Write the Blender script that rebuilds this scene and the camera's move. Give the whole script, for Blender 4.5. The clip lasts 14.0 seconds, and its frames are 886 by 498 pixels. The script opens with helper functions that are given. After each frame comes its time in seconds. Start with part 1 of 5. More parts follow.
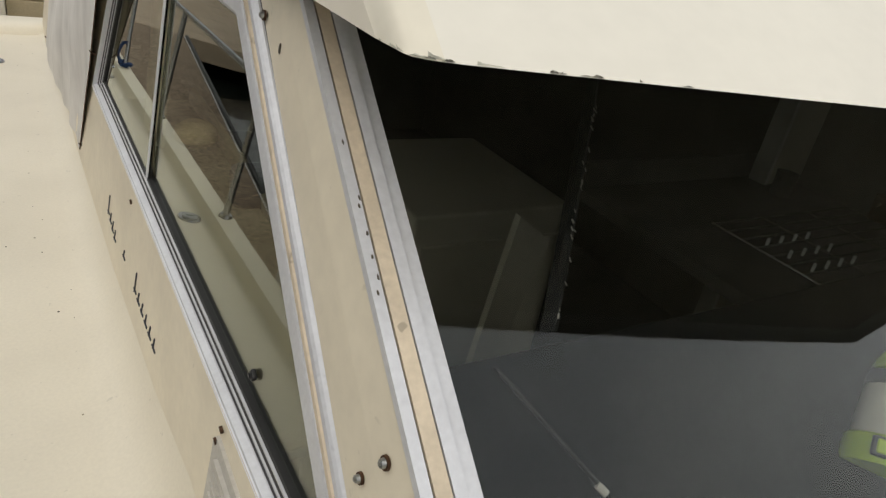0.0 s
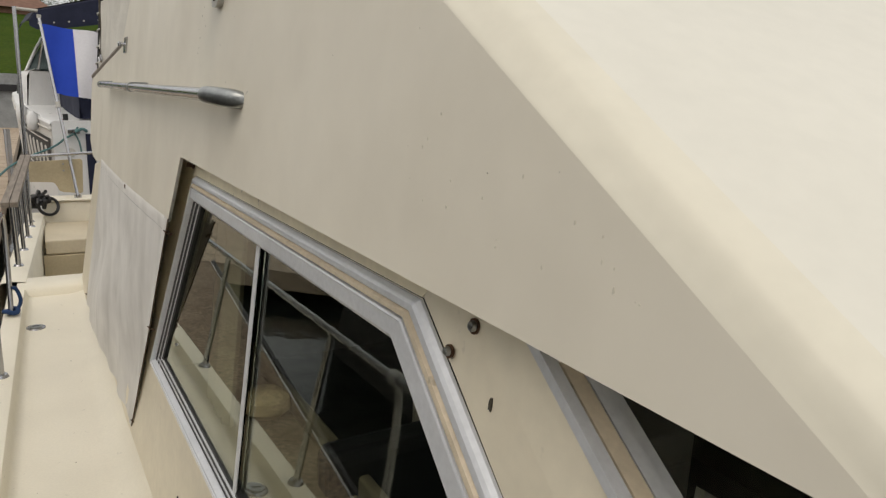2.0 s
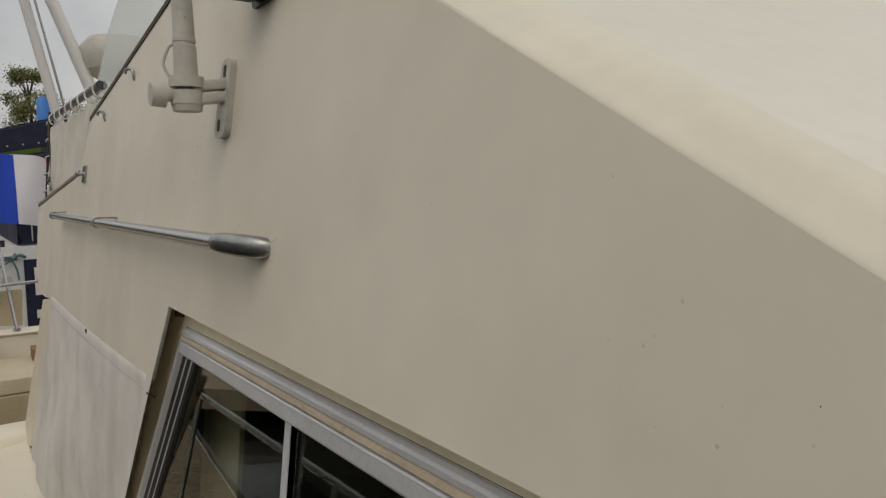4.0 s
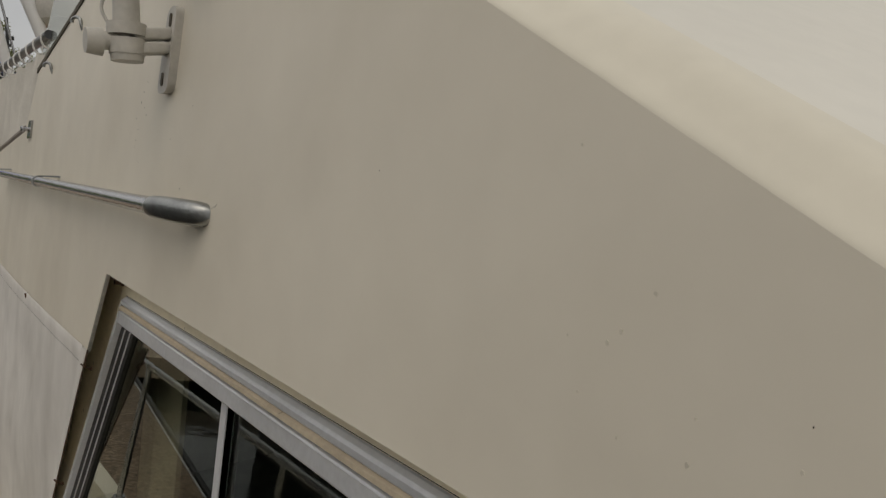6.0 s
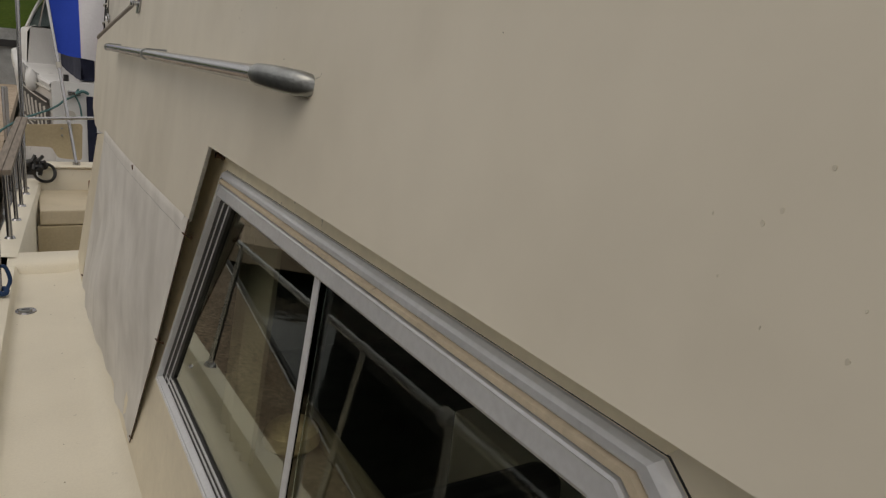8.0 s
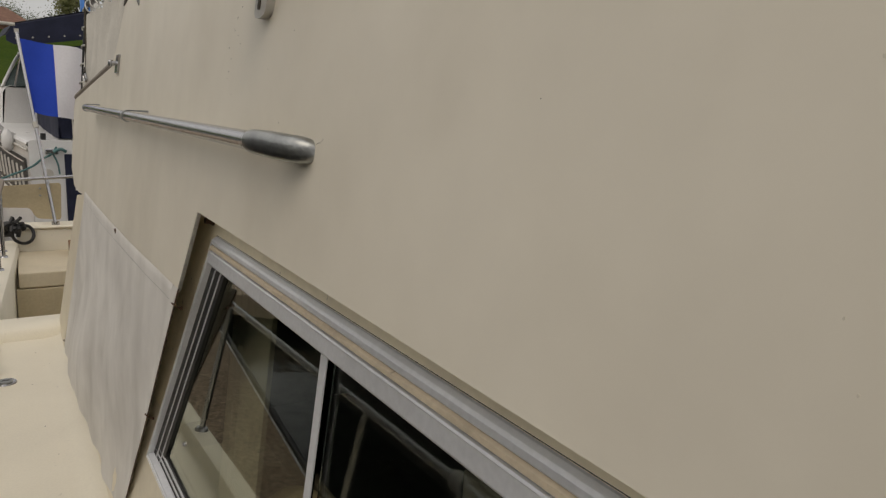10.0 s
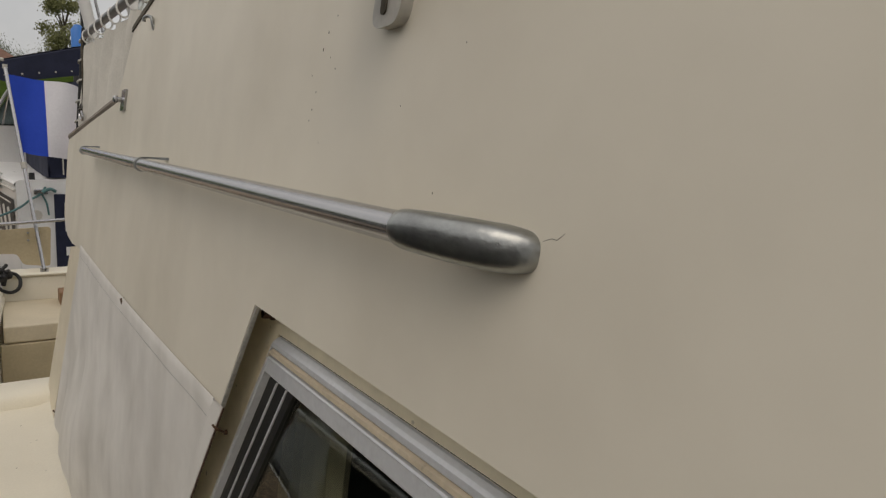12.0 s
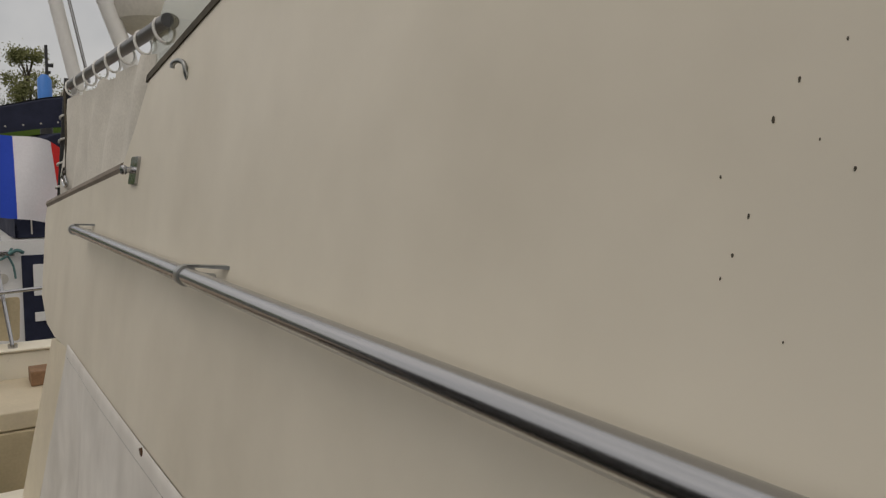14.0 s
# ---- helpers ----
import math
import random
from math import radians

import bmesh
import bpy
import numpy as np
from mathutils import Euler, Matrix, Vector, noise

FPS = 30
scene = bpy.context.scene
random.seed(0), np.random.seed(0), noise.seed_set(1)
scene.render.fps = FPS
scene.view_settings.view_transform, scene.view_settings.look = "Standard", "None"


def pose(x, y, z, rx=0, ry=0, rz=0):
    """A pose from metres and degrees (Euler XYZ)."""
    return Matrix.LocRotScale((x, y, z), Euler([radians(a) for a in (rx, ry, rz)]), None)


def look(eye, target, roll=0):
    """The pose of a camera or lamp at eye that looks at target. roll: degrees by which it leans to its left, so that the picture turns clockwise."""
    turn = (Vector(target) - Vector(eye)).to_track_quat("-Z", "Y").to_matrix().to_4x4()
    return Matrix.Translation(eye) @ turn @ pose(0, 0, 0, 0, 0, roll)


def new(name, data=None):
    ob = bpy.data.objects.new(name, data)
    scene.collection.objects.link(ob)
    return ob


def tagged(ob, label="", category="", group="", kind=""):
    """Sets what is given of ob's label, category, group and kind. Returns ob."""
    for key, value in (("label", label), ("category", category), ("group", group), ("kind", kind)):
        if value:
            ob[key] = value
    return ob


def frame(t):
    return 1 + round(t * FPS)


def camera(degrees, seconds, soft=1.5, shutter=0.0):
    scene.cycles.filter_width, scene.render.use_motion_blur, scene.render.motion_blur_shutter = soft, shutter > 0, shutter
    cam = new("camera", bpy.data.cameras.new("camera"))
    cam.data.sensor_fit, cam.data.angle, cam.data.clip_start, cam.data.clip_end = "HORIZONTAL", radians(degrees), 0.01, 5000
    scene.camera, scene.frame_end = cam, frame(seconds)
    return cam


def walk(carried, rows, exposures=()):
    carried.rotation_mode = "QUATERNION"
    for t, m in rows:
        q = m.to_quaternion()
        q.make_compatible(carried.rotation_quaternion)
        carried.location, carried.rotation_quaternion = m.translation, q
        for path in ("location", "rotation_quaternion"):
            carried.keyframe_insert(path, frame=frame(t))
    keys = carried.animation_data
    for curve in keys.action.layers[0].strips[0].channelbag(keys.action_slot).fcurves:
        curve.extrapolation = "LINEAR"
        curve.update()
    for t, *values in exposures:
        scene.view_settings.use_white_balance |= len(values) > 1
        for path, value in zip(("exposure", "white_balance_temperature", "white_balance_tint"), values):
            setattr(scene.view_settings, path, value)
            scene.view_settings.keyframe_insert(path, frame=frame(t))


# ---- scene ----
cam = camera(66.5, 14.0, soft=1.3)
METRES, EYE, TILT, LEAN, TURN = 1.9, 1.15, -27.616, -9.607, -29.453
ROWS = [
    (0.0, 0.0, 0.0, 0.0, -0.0, 0.0, -0.0),
    (0.5, -0.0452, 0.0156, 0.0252, -1.47, 4.71, 1.4),
    (1.0, -0.0816, 0.0284, 0.0558, -1.07, 9.66, 3.92),
    (1.5, -0.1081, 0.0713, 0.0933, 2.37, 12.96, 4.92),
    (2.0, -0.1152, 0.1124, 0.1204, 2.42, 15.07, 7.11),
    (2.5, -0.1545, 0.1498, 0.1515, 0.47, 16.25, 8.48),
    (3.0, -0.1931, 0.1767, 0.1866, -1.24, 18.85, 10.75),
    (3.2, -0.1989, 0.1873, 0.1988, -0.43, 20.08, 11.8),
    (5.3, -0.1939, 0.2059, 0.2182, -1.5, 23.52, 11.89),
    (5.5, -0.1929, 0.2126, 0.2171, -2.17, 21.5, 11.53),
    (6.0, -0.1872, 0.2279, 0.221, -3.84, 20.12, 10.93),
    (6.5, -0.1899, 0.2318, 0.2212, -4.2, 18.46, 9.39),
    (7.0, -0.1963, 0.2383, 0.2187, -1.13, 16.83, 6.39),
    (7.5, -0.1985, 0.247, 0.2155, 0.5, 13.57, 3.6),
    (7.7, -0.2005, 0.2479, 0.213, 0.81, 13.27, 3.85),
    (9.8, -0.2067, 0.2647, 0.2327, 2.73, 16.29, 5.77),
    (10.0, -0.2178, 0.2748, 0.2429, 0.82, 16.38, 7.39),
    (10.5, -0.2528, 0.3072, 0.2731, -0.65, 16.89, 9.14),
    (11.0, -0.2823, 0.3593, 0.3062, -3.7, 16.79, 8.23),
    (11.5, -0.3026, 0.4082, 0.3433, -1.57, 18.29, 8.46),
    (12.0, -0.3196, 0.4351, 0.357, 0.26, 18.92, 8.4),
    (12.5, -0.355, 0.4808, 0.3822, -2.1, 17.85, 7.98),
    (13.0, -0.4139, 0.5427, 0.4297, -2.02, 15.14, 6.46),
    (13.5, -0.4478, 0.5999, 0.4775, -0.07, 17.19, 8.71),
    (14.0, -0.4556, 0.6267, 0.5256, -1.28, 21.91, 10.99),
]
EXPOSURES = [(0.0, 0.34, 6900, 10), (1.5, 0.36, 6950, 10), (3.0, 0.07, 7080, 11), (5.5, -0.22, 7050, 11), (7.5, -0.28, 7250, 12), (9.8, -0.03, 7200, 12), (10.4, -0.10, 7200, 12), (12.0, -0.07, 7100, 12), (13.4, 0.0, 7130, 12), (14.0, -0.14, 7150, 12)]
walk(cam, [(t, pose(0, 0, EYE, TILT, LEAN, TURN) @ pose(METRES * x, METRES * y, METRES * z, 90 + pitch, roll, yaw)) for t, x, y, z, yaw, pitch, roll in ROWS], EXPOSURES)

from mathutils.geometry import tessellate_polygon

# ---- overcast daylight: grey cloud over a pale sky, one very soft sun ----
SUN_ELEVATION, SUN_TURN = radians(52), radians(227)
world = bpy.data.worlds.new("overcast_sky")
scene.world = world
world.use_nodes = True
wn, wl = world.node_tree.nodes, world.node_tree.links
wn.clear()
sky = wn.new("ShaderNodeTexSky")
sky.sky_type, sky.sun_disc = "NISHITA", False
sky.sun_elevation, sky.sun_rotation = SUN_ELEVATION, SUN_TURN
sky.air_density, sky.dust_density = 1.0, 4.0
sky_scale = wn.new("ShaderNodeMix")
sky_scale.data_type, sky_scale.blend_type = "RGBA", "MIX"
cloud_noise = wn.new("ShaderNodeTexNoise")
cloud_noise.inputs["Scale"].default_value = 2.2
cloud_noise.inputs["Detail"].default_value = 6
cloud_ramp = wn.new("ShaderNodeValToRGB")
cloud_ramp.color_ramp.elements[0].position, cloud_ramp.color_ramp.elements[0].color = 0.33, (4.25, 4.5, 4.8, 1)
cloud_ramp.color_ramp.elements[1].position, cloud_ramp.color_ramp.elements[1].color = 0.68, (8.6, 8.7, 8.8, 1)
tc = wn.new("ShaderNodeTexCoord")
wl.new(tc.outputs["Generated"], cloud_noise.inputs["Vector"])
wl.new(cloud_noise.outputs["Fac"], cloud_ramp.inputs["Fac"])
sky_scale.inputs["Factor"].default_value = 0.85
wl.new(sky.outputs["Color"], sky_scale.inputs["A"])
wl.new(cloud_ramp.outputs["Color"], sky_scale.inputs["B"])
up = wn.new("ShaderNodeSeparateXYZ")
wl.new(tc.outputs["Generated"], up.inputs["Vector"])
brighten = wn.new("ShaderNodeMapRange")
brighten.inputs["To Min"].default_value, brighten.inputs["To Max"].default_value = 0.86, 1.0
wl.new(up.outputs["Z"], brighten.inputs["Value"])
overcast = wn.new("ShaderNodeMix")
overcast.data_type, overcast.blend_type = "RGBA", "MULTIPLY"
overcast.inputs["Factor"].default_value = 1.0
wl.new(sky_scale.outputs["Result"], overcast.inputs["A"])
wl.new(brighten.outputs["Result"], overcast.inputs["B"])
background = wn.new("ShaderNodeBackground")
background.inputs["Strength"].default_value = 0.124
wl.new(overcast.outputs["Result"], background.inputs["Color"])
world_out = wn.new("ShaderNodeOutputWorld")
wl.new(background.outputs["Background"], world_out.inputs["Surface"])

sun = new("sun", bpy.data.lights.new("sun", "SUN"))
sun.data.energy, sun.data.angle, sun.data.color = 0.52, radians(45), (1.0, 0.96, 0.9)
sun.matrix_world = look((-26, -24, 46), (0, 0, 0))


# ---- materials ----
def material(name, color, rough=0.5, metal=0.0, vary=0.12, scale=3.0, grain=60.0, bump=0.0, second=None, stain=0.0, coat=0.0, bump_scale=None, stretch=None, gloss=0.5):
    m = bpy.data.materials.new(name)
    m.use_nodes = True
    n, l = m.node_tree.nodes, m.node_tree.links
    b = n["Principled BSDF"]
    b.inputs["Metallic"].default_value = metal
    b.inputs["Specular IOR Level"].default_value = gloss
    b.inputs["Coat Weight"].default_value = coat
    b.inputs["Coat Roughness"].default_value = 0.12
    geo = n.new("ShaderNodeTexCoord")
    where = geo.outputs["Object"]
    if stretch:
        mp = n.new("ShaderNodeMapping")
        mp.inputs["Scale"].default_value = stretch
        l.new(where, mp.inputs["Vector"])
        where = mp.outputs["Vector"]
    big = n.new("ShaderNodeTexNoise")
    big.inputs["Scale"].default_value, big.inputs["Detail"].default_value = scale, 5
    small = n.new("ShaderNodeTexNoise")
    small.inputs["Scale"].default_value, small.inputs["Detail"].default_value = grain, 4
    l.new(where, big.inputs["Vector"])
    l.new(where, small.inputs["Vector"])
    mix = n.new("ShaderNodeMix")
    mix.data_type = "RGBA"
    c = Vector(color)
    other = Vector(second) if second else c * (1 - vary * 2)
    mix.inputs["A"].default_value = (*c, 1)
    mix.inputs["B"].default_value = (*other, 1)
    ramp = n.new("ShaderNodeMapRange")
    ramp.inputs["From Min"].default_value, ramp.inputs["From Max"].default_value = 0.35, 0.75
    l.new(big.outputs["Fac"], ramp.inputs["Value"])
    l.new(ramp.outputs["Result"], mix.inputs["Factor"])
    mix2 = n.new("ShaderNodeMix")
    mix2.data_type, mix2.blend_type = "RGBA", "MULTIPLY"
    mix2.inputs["Factor"].default_value = 1.0
    gr = n.new("ShaderNodeMapRange")
    gr.inputs["From Min"].default_value, gr.inputs["From Max"].default_value = 0.3, 0.7
    gr.inputs["To Min"].default_value, gr.inputs["To Max"].default_value = 1 - vary, 1 + vary * 0.4
    l.new(small.outputs["Fac"], gr.inputs["Value"])
    l.new(mix.outputs["Result"], mix2.inputs["A"])
    l.new(gr.outputs["Result"], mix2.inputs["B"])
    color_out = mix2.outputs["Result"]
    if stain:
        sp = n.new("ShaderNodeTexNoise")
        sp.inputs["Scale"].default_value, sp.inputs["Detail"].default_value = 42.0, 2
        l.new(where, sp.inputs["Vector"])
        sr = n.new("ShaderNodeMapRange")
        sr.inputs["From Min"].default_value, sr.inputs["From Max"].default_value = 0.715, 0.755
        sr.inputs["To Max"].default_value = stain
        l.new(sp.outputs["Fac"], sr.inputs["Value"])
        m3 = n.new("ShaderNodeMix")
        m3.data_type = "RGBA"
        m3.inputs["B"].default_value = (*(c * 0.25), 1)
        l.new(sr.outputs["Result"], m3.inputs["Factor"])
        l.new(color_out, m3.inputs["A"])
        color_out = m3.outputs["Result"]
    l.new(color_out, b.inputs["Base Color"])
    rr = n.new("ShaderNodeMapRange")
    rr.inputs["To Min"].default_value, rr.inputs["To Max"].default_value = max(rough - 0.08, 0.02), min(rough + 0.1, 1)
    l.new(big.outputs["Fac"], rr.inputs["Value"])
    l.new(rr.outputs["Result"], b.inputs["Roughness"])
    if bump:
        bp = n.new("ShaderNodeBump")
        bp.inputs["Strength"].default_value, bp.inputs["Distance"].default_value = 0.6, bump
        src_noise = small
        if bump_scale:
            src_noise = n.new("ShaderNodeTexNoise")
            src_noise.inputs["Scale"].default_value, src_noise.inputs["Detail"].default_value = bump_scale, 3
            l.new(where, src_noise.inputs["Vector"])
        l.new(src_noise.outputs["Fac"], bp.inputs["Height"])
        l.new(bp.outputs["Normal"], b.inputs["Normal"])
    return m


def glass_material(name, tint, rough=0.0):
    m = bpy.data.materials.new(name)
    m.use_nodes = True
    n, l = m.node_tree.nodes, m.node_tree.links
    n.clear()
    out = n.new("ShaderNodeOutputMaterial")
    pane = n.new("ShaderNodeBsdfGlass")
    pane.inputs["Color"].default_value = (*tint, 1)
    pane.inputs["Roughness"].default_value = rough
    pane.inputs["IOR"].default_value = 1.46
    l.new(pane.outputs["BSDF"], out.inputs["Surface"])
    return m


GEL = material("aged_cream_gelcoat", (0.70, 0.675, 0.59), 0.42, vary=0.03, scale=2.2, grain=35, bump=0.0006, bump_scale=9)
GEL_BAND = material("yellowed_corner_gelcoat", (0.70, 0.66, 0.545), 0.45, vary=0.04, scale=4, grain=35)
GEL_SIDE = material("chalky_cream_gelcoat", (0.73, 0.685, 0.58), 0.55, vary=0.03, scale=3.0, grain=11, second=(0.63, 0.585, 0.485), bump=0.0002, bump_scale=6)
DECK = material("cream_deck_gelcoat", (0.76, 0.71, 0.585), 0.5, vary=0.04, scale=3, grain=120, stain=0.2, bump=0.0004)
RECESS = material("yellowed_recess_gelcoat", (0.88, 0.79, 0.58), 0.5, vary=0.07, scale=7, grain=50, stain=0.6)
ALU = material("weathered_aluminium", (0.70, 0.715, 0.74), 0.42, metal=0.3, vary=0.07, scale=9, grain=120, stain=0.12)
BEAD = material("cream_rubber_bead", (0.65, 0.555, 0.415), 0.55, vary=0.1, scale=20, grain=120, stain=0.5)
RUBBER = material("black_rubber", (0.014, 0.014, 0.014), 0.5, vary=0.2)
PAINT = material("yellowed_cabin_gelcoat", (0.76, 0.69, 0.54), 0.45, vary=0.06, scale=5, grain=40, stain=0.15)
STEEL = material("stainless_steel", (0.44, 0.44, 0.45), 0.2, metal=1.0, vary=0.04, scale=12, grain=250, stretch=(1, 0.05, 1))
CAST = material("dull_cast_metal", (0.40, 0.41, 0.40), 0.31, metal=1.0, vary=0.16, scale=40, grain=160, bump=0.0007)
CANVAS = material("grey_white_canvas", (0.73, 0.71, 0.67), 0.9, vary=0.06, scale=4.5, grain=13, second=(0.55, 0.53, 0.49), bump=0.0004, bump_scale=220, stretch=(1, 1.1, 0.8))
SOFFIT = material("dull_cream_soffit", (0.56, 0.52, 0.41), 0.8, vary=0.2)
# cabin shade painted into walls and sole; also colours some dark parts
DARK = material("interior_shade_and_dark_parts", (0.10, 0.093, 0.08), 0.8, vary=0.25, scale=6)
# cream panels, base colour lowered to carry the low cabin light
INTERIOR = material("dimmed_cream_panel", (0.42, 0.39, 0.31), 0.6, vary=0.1)
SPECK = material("speckled_brown_pontoon", (0.24, 0.17, 0.115), 0.9, vary=0.8, scale=4, grain=30, second=(0.36, 0.28, 0.20))
DASH = material("matt_black_dash", (0.010, 0.010, 0.010), 1.0, vary=0.2, gloss=0.0)
WATER = material("dark_harbour_water", (0.012, 0.016, 0.014), 0.08, vary=0.3, bump=0.02, bump_scale=3)
GRASS = material("grass_bank", (0.028, 0.060, 0.003), 1.0, vary=0.45, scale=0.5, grain=9, second=(0.052, 0.078, 0.007), gloss=0.05)
NAVY = material("navy_canvas", (0.009, 0.013, 0.038), 0.85, vary=0.15, scale=8, bump=0.002, bump_scale=25)
WHITE = material("white_gelcoat", (0.72, 0.72, 0.71), 0.3, vary=0.04, scale=2)
CONCRETE = material("grey_quay_concrete", (0.30, 0.31, 0.31), 0.85, vary=0.15, scale=3, grain=25)
BEIGE = material("beige_pontoon_planks", (0.42, 0.33, 0.24), 0.8, vary=0.12, scale=2, grain=30)
TEAK = material("weathered_teak", (0.26, 0.22, 0.18), 0.8, vary=0.2, scale=6, grain=90, stretch=(8, 1, 8))
PLASTIC = material("aged_white_plastic", (0.52, 0.50, 0.45), 0.5, vary=0.1, scale=12, grain=90, stain=0.4)
BLACK = material("black_plastic", (0.012, 0.012, 0.013), 0.45, vary=0.2)
RUST = material("rusty_bolt", (0.12, 0.06, 0.03), 0.6, metal=0.5, vary=0.35, scale=90, grain=300, bump=0.001)
INK = material("faded_marker_ink", (0.035, 0.038, 0.05), 0.7, vary=0.2)
BLUE = material("blue_nylon", (0.01, 0.045, 0.14), 0.8, vary=0.2, bump=0.002)
FLAG_BLUE = material("flag_blue", (0.008, 0.05, 0.42), 0.85, vary=0.06)
FLAG_WHITE = material("flag_white", (0.62, 0.61, 0.64), 0.85, vary=0.05)
FLAG_RED = material("flag_red", (0.60, 0.015, 0.012), 0.85, vary=0.06)
GLASS = glass_material("window_glass", (0.92, 0.945, 0.91))
SCREEN_GLASS = glass_material("windscreen_glass", (0.84, 0.86, 0.85))


# ---- building helpers ----
def part(name, bm, mat, parent=None, label="", smooth=False):
    me = bpy.data.meshes.new(name)
    bmesh.ops.recalc_face_normals(bm, faces=bm.faces)
    bm.to_mesh(me)
    bm.free()
    me.materials.append(mat)
    if smooth:
        me.polygons.foreach_set("use_smooth", [True] * len(me.polygons))
        me.set_sharp_from_angle(angle=radians(40))
    ob = new(name, me)
    if parent:
        ob.parent = parent
    if label:
        ob["label"] = label
    return ob


def thing(name, label, category, group="", kind=""):
    return tagged(new(name), label, category, group, kind)


def raw(verts, faces):
    bm = bmesh.new()
    vs = [bm.verts.new(v) for v in verts]
    for f in faces:
        bm.faces.new([vs[i] for i in f])
    return bm


def join(*bms):
    """All the given pieces in one mesh."""
    out = bms[0]
    for b in bms[1:]:
        me = bpy.data.meshes.new("joined")
        b.to_mesh(me)
        b.free()
        out.from_mesh(me)
        bpy.data.meshes.remove(me)
    return out


def box(a, b, bevel=0.0, m=None):
    bm = bmesh.new()
    bmesh.ops.create_cube(bm, size=1)
    a, b = Vector(a), Vector(b)
    bmesh.ops.scale(bm, vec=[abs(v) for v in b - a], verts=bm.verts)
    bmesh.ops.translate(bm, vec=(a + b) / 2, verts=bm.verts)
    if bevel:
        bmesh.ops.bevel(bm, geom=bm.edges[:], offset=bevel, segments=3, affect="EDGES", profile=0.5)
    if m is not None:
        bm.transform(m)
    return bm


def tube(points, radius, sides=12, closed=False, caps=True):
    """A round bar along a line of points; radius may be one number or one for each point."""
    pts = [Vector(p) for p in points]
    radii = radius if isinstance(radius, (list, tuple)) else [radius] * len(pts)
    bm = bmesh.new()
    rings = []
    side = None
    for i, p in enumerate(pts):
        if closed:
            d = pts[(i + 1) % len(pts)] - pts[i - 1]
        else:
            d = pts[min(i + 1, len(pts) - 1)] - pts[max(i - 1, 0)]
        d.normalize()
        if side is None:
            side = d.orthogonal().normalized()
        side = (side - d * side.dot(d)).normalized()
        up = d.cross(side)
        rings.append([bm.verts.new(p + (side * math.cos(a) + up * math.sin(a)) * radii[i]) for a in [2 * math.pi * k / sides for k in range(sides)]])
    n = len(rings)
    for i in range(n if closed else n - 1):
        r, q = rings[i], rings[(i + 1) % n]
        for k in range(sides):
            bm.faces.new((r[k], r[(k + 1) % sides], q[(k + 1) % sides], q[k]))
    if caps and not closed:
        bm.faces.new(rings[0][::-1])
        bm.faces.new(rings[-1])
    return bm


def curve(points, steps=8):
    """A smooth line through the points."""
    p = [Vector(q) for q in points]
    p = [p[0] * 2 - p[1]] + p + [p[-1] * 2 - p[-2]]
    out = []
    for i in range(1, len(p) - 2):
        for k in range(steps):
            t = k / steps
            out.append(0.5 * (2 * p[i] + (p[i + 1] - p[i - 1]) * t + (2 * p[i - 1] - 5 * p[i] + 4 * p[i + 1] - p[i + 2]) * t * t + (3 * p[i] - p[i - 1] - 3 * p[i + 1] + p[i + 2]) * t ** 3))
    return out + [p[-2]]


def loft(rows, close=False):
    """A skin over rows of points of equal length."""
    bm = bmesh.new()
    vs = [[bm.verts.new(p) for p in row] for row in rows]
    for a, b in zip(vs, vs[1:]):
        for k in range(len(a) - (0 if close else 1)):
            j = (k + 1) % len(a)
            bm.faces.new((a[k], a[j], b[j], b[k]))
    return bm


def disc(radius, depth, sides=24, m=None, top=None):
    bm = bmesh.new()
    bmesh.ops.create_cone(bm, cap_ends=True, segments=sides, radius1=radius, radius2=radius if top is None else top, depth=depth)
    if m is not None:
        bm.transform(m)
    return bm


def panel(outer, place, depth, holes=()):
    """A sheet with thickness: outer and holes are loops in (y, z); place turns (y, z, in) into a point."""
    from_loops = [list(outer)] + [list(h) for h in holes]
    flat = [[Vector((y, z, 0)) for y, z in loop] for loop in from_loops]
    tris = tessellate_polygon(flat)
    pts = [p for loop in from_loops for p in loop]
    n = len(pts)
    bm = bmesh.new()
    front = [bm.verts.new(place(y, z, 0)) for y, z in pts]
    back = [bm.verts.new(place(y, z, depth)) for y, z in pts]
    for a, b, c in tris:
        if len({a, b, c}) == 3:
            bm.faces.new((front[a], front[b], front[c]))
            bm.faces.new((back[c], back[b], back[a]))
    start = 0
    for loop in from_loops:
        k = len(loop)
        for i in range(k):
            a, b = start + i, start + (i + 1) % k
            bm.faces.new((front[a], front[b], back[b], back[a]))
        start += k
    return bm


def inset(loop, d, share=None):
    """A loop in (y, z), drawn inwards by d (outwards: minus); share scales d edge by edge, from each corner to the next."""
    n = len(loop)
    area = sum(loop[i][0] * loop[(i + 1) % n][1] - loop[(i + 1) % n][0] * loop[i][1] for i in range(n))
    s = 1 if area > 0 else -1
    out = []
    for i in range(n):
        p0, p1, p2 = Vector(loop[i - 1]), Vector(loop[i]), Vector(loop[(i + 1) % n])
        e1, e2 = (p1 - p0).normalized(), (p2 - p1).normalized()
        n1, n2 = Vector((-e1.y, e1.x)) * s, Vector((-e2.y, e2.x)) * s
        d1, d2 = (d * share[i - 1], d * share[i]) if share else (d, d)
        cross = e1.x * e2.y - e1.y * e2.x
        q1, q2 = p1 + n1 * d1, p1 + n2 * d2
        if abs(cross) < 1e-4:
            out.append(tuple(q1))
        else:
            k = ((q2.x - q1.x) * e2.y - (q2.y - q1.y) * e2.x) / cross
            out.append(tuple(q1 + e1 * k))
    return out


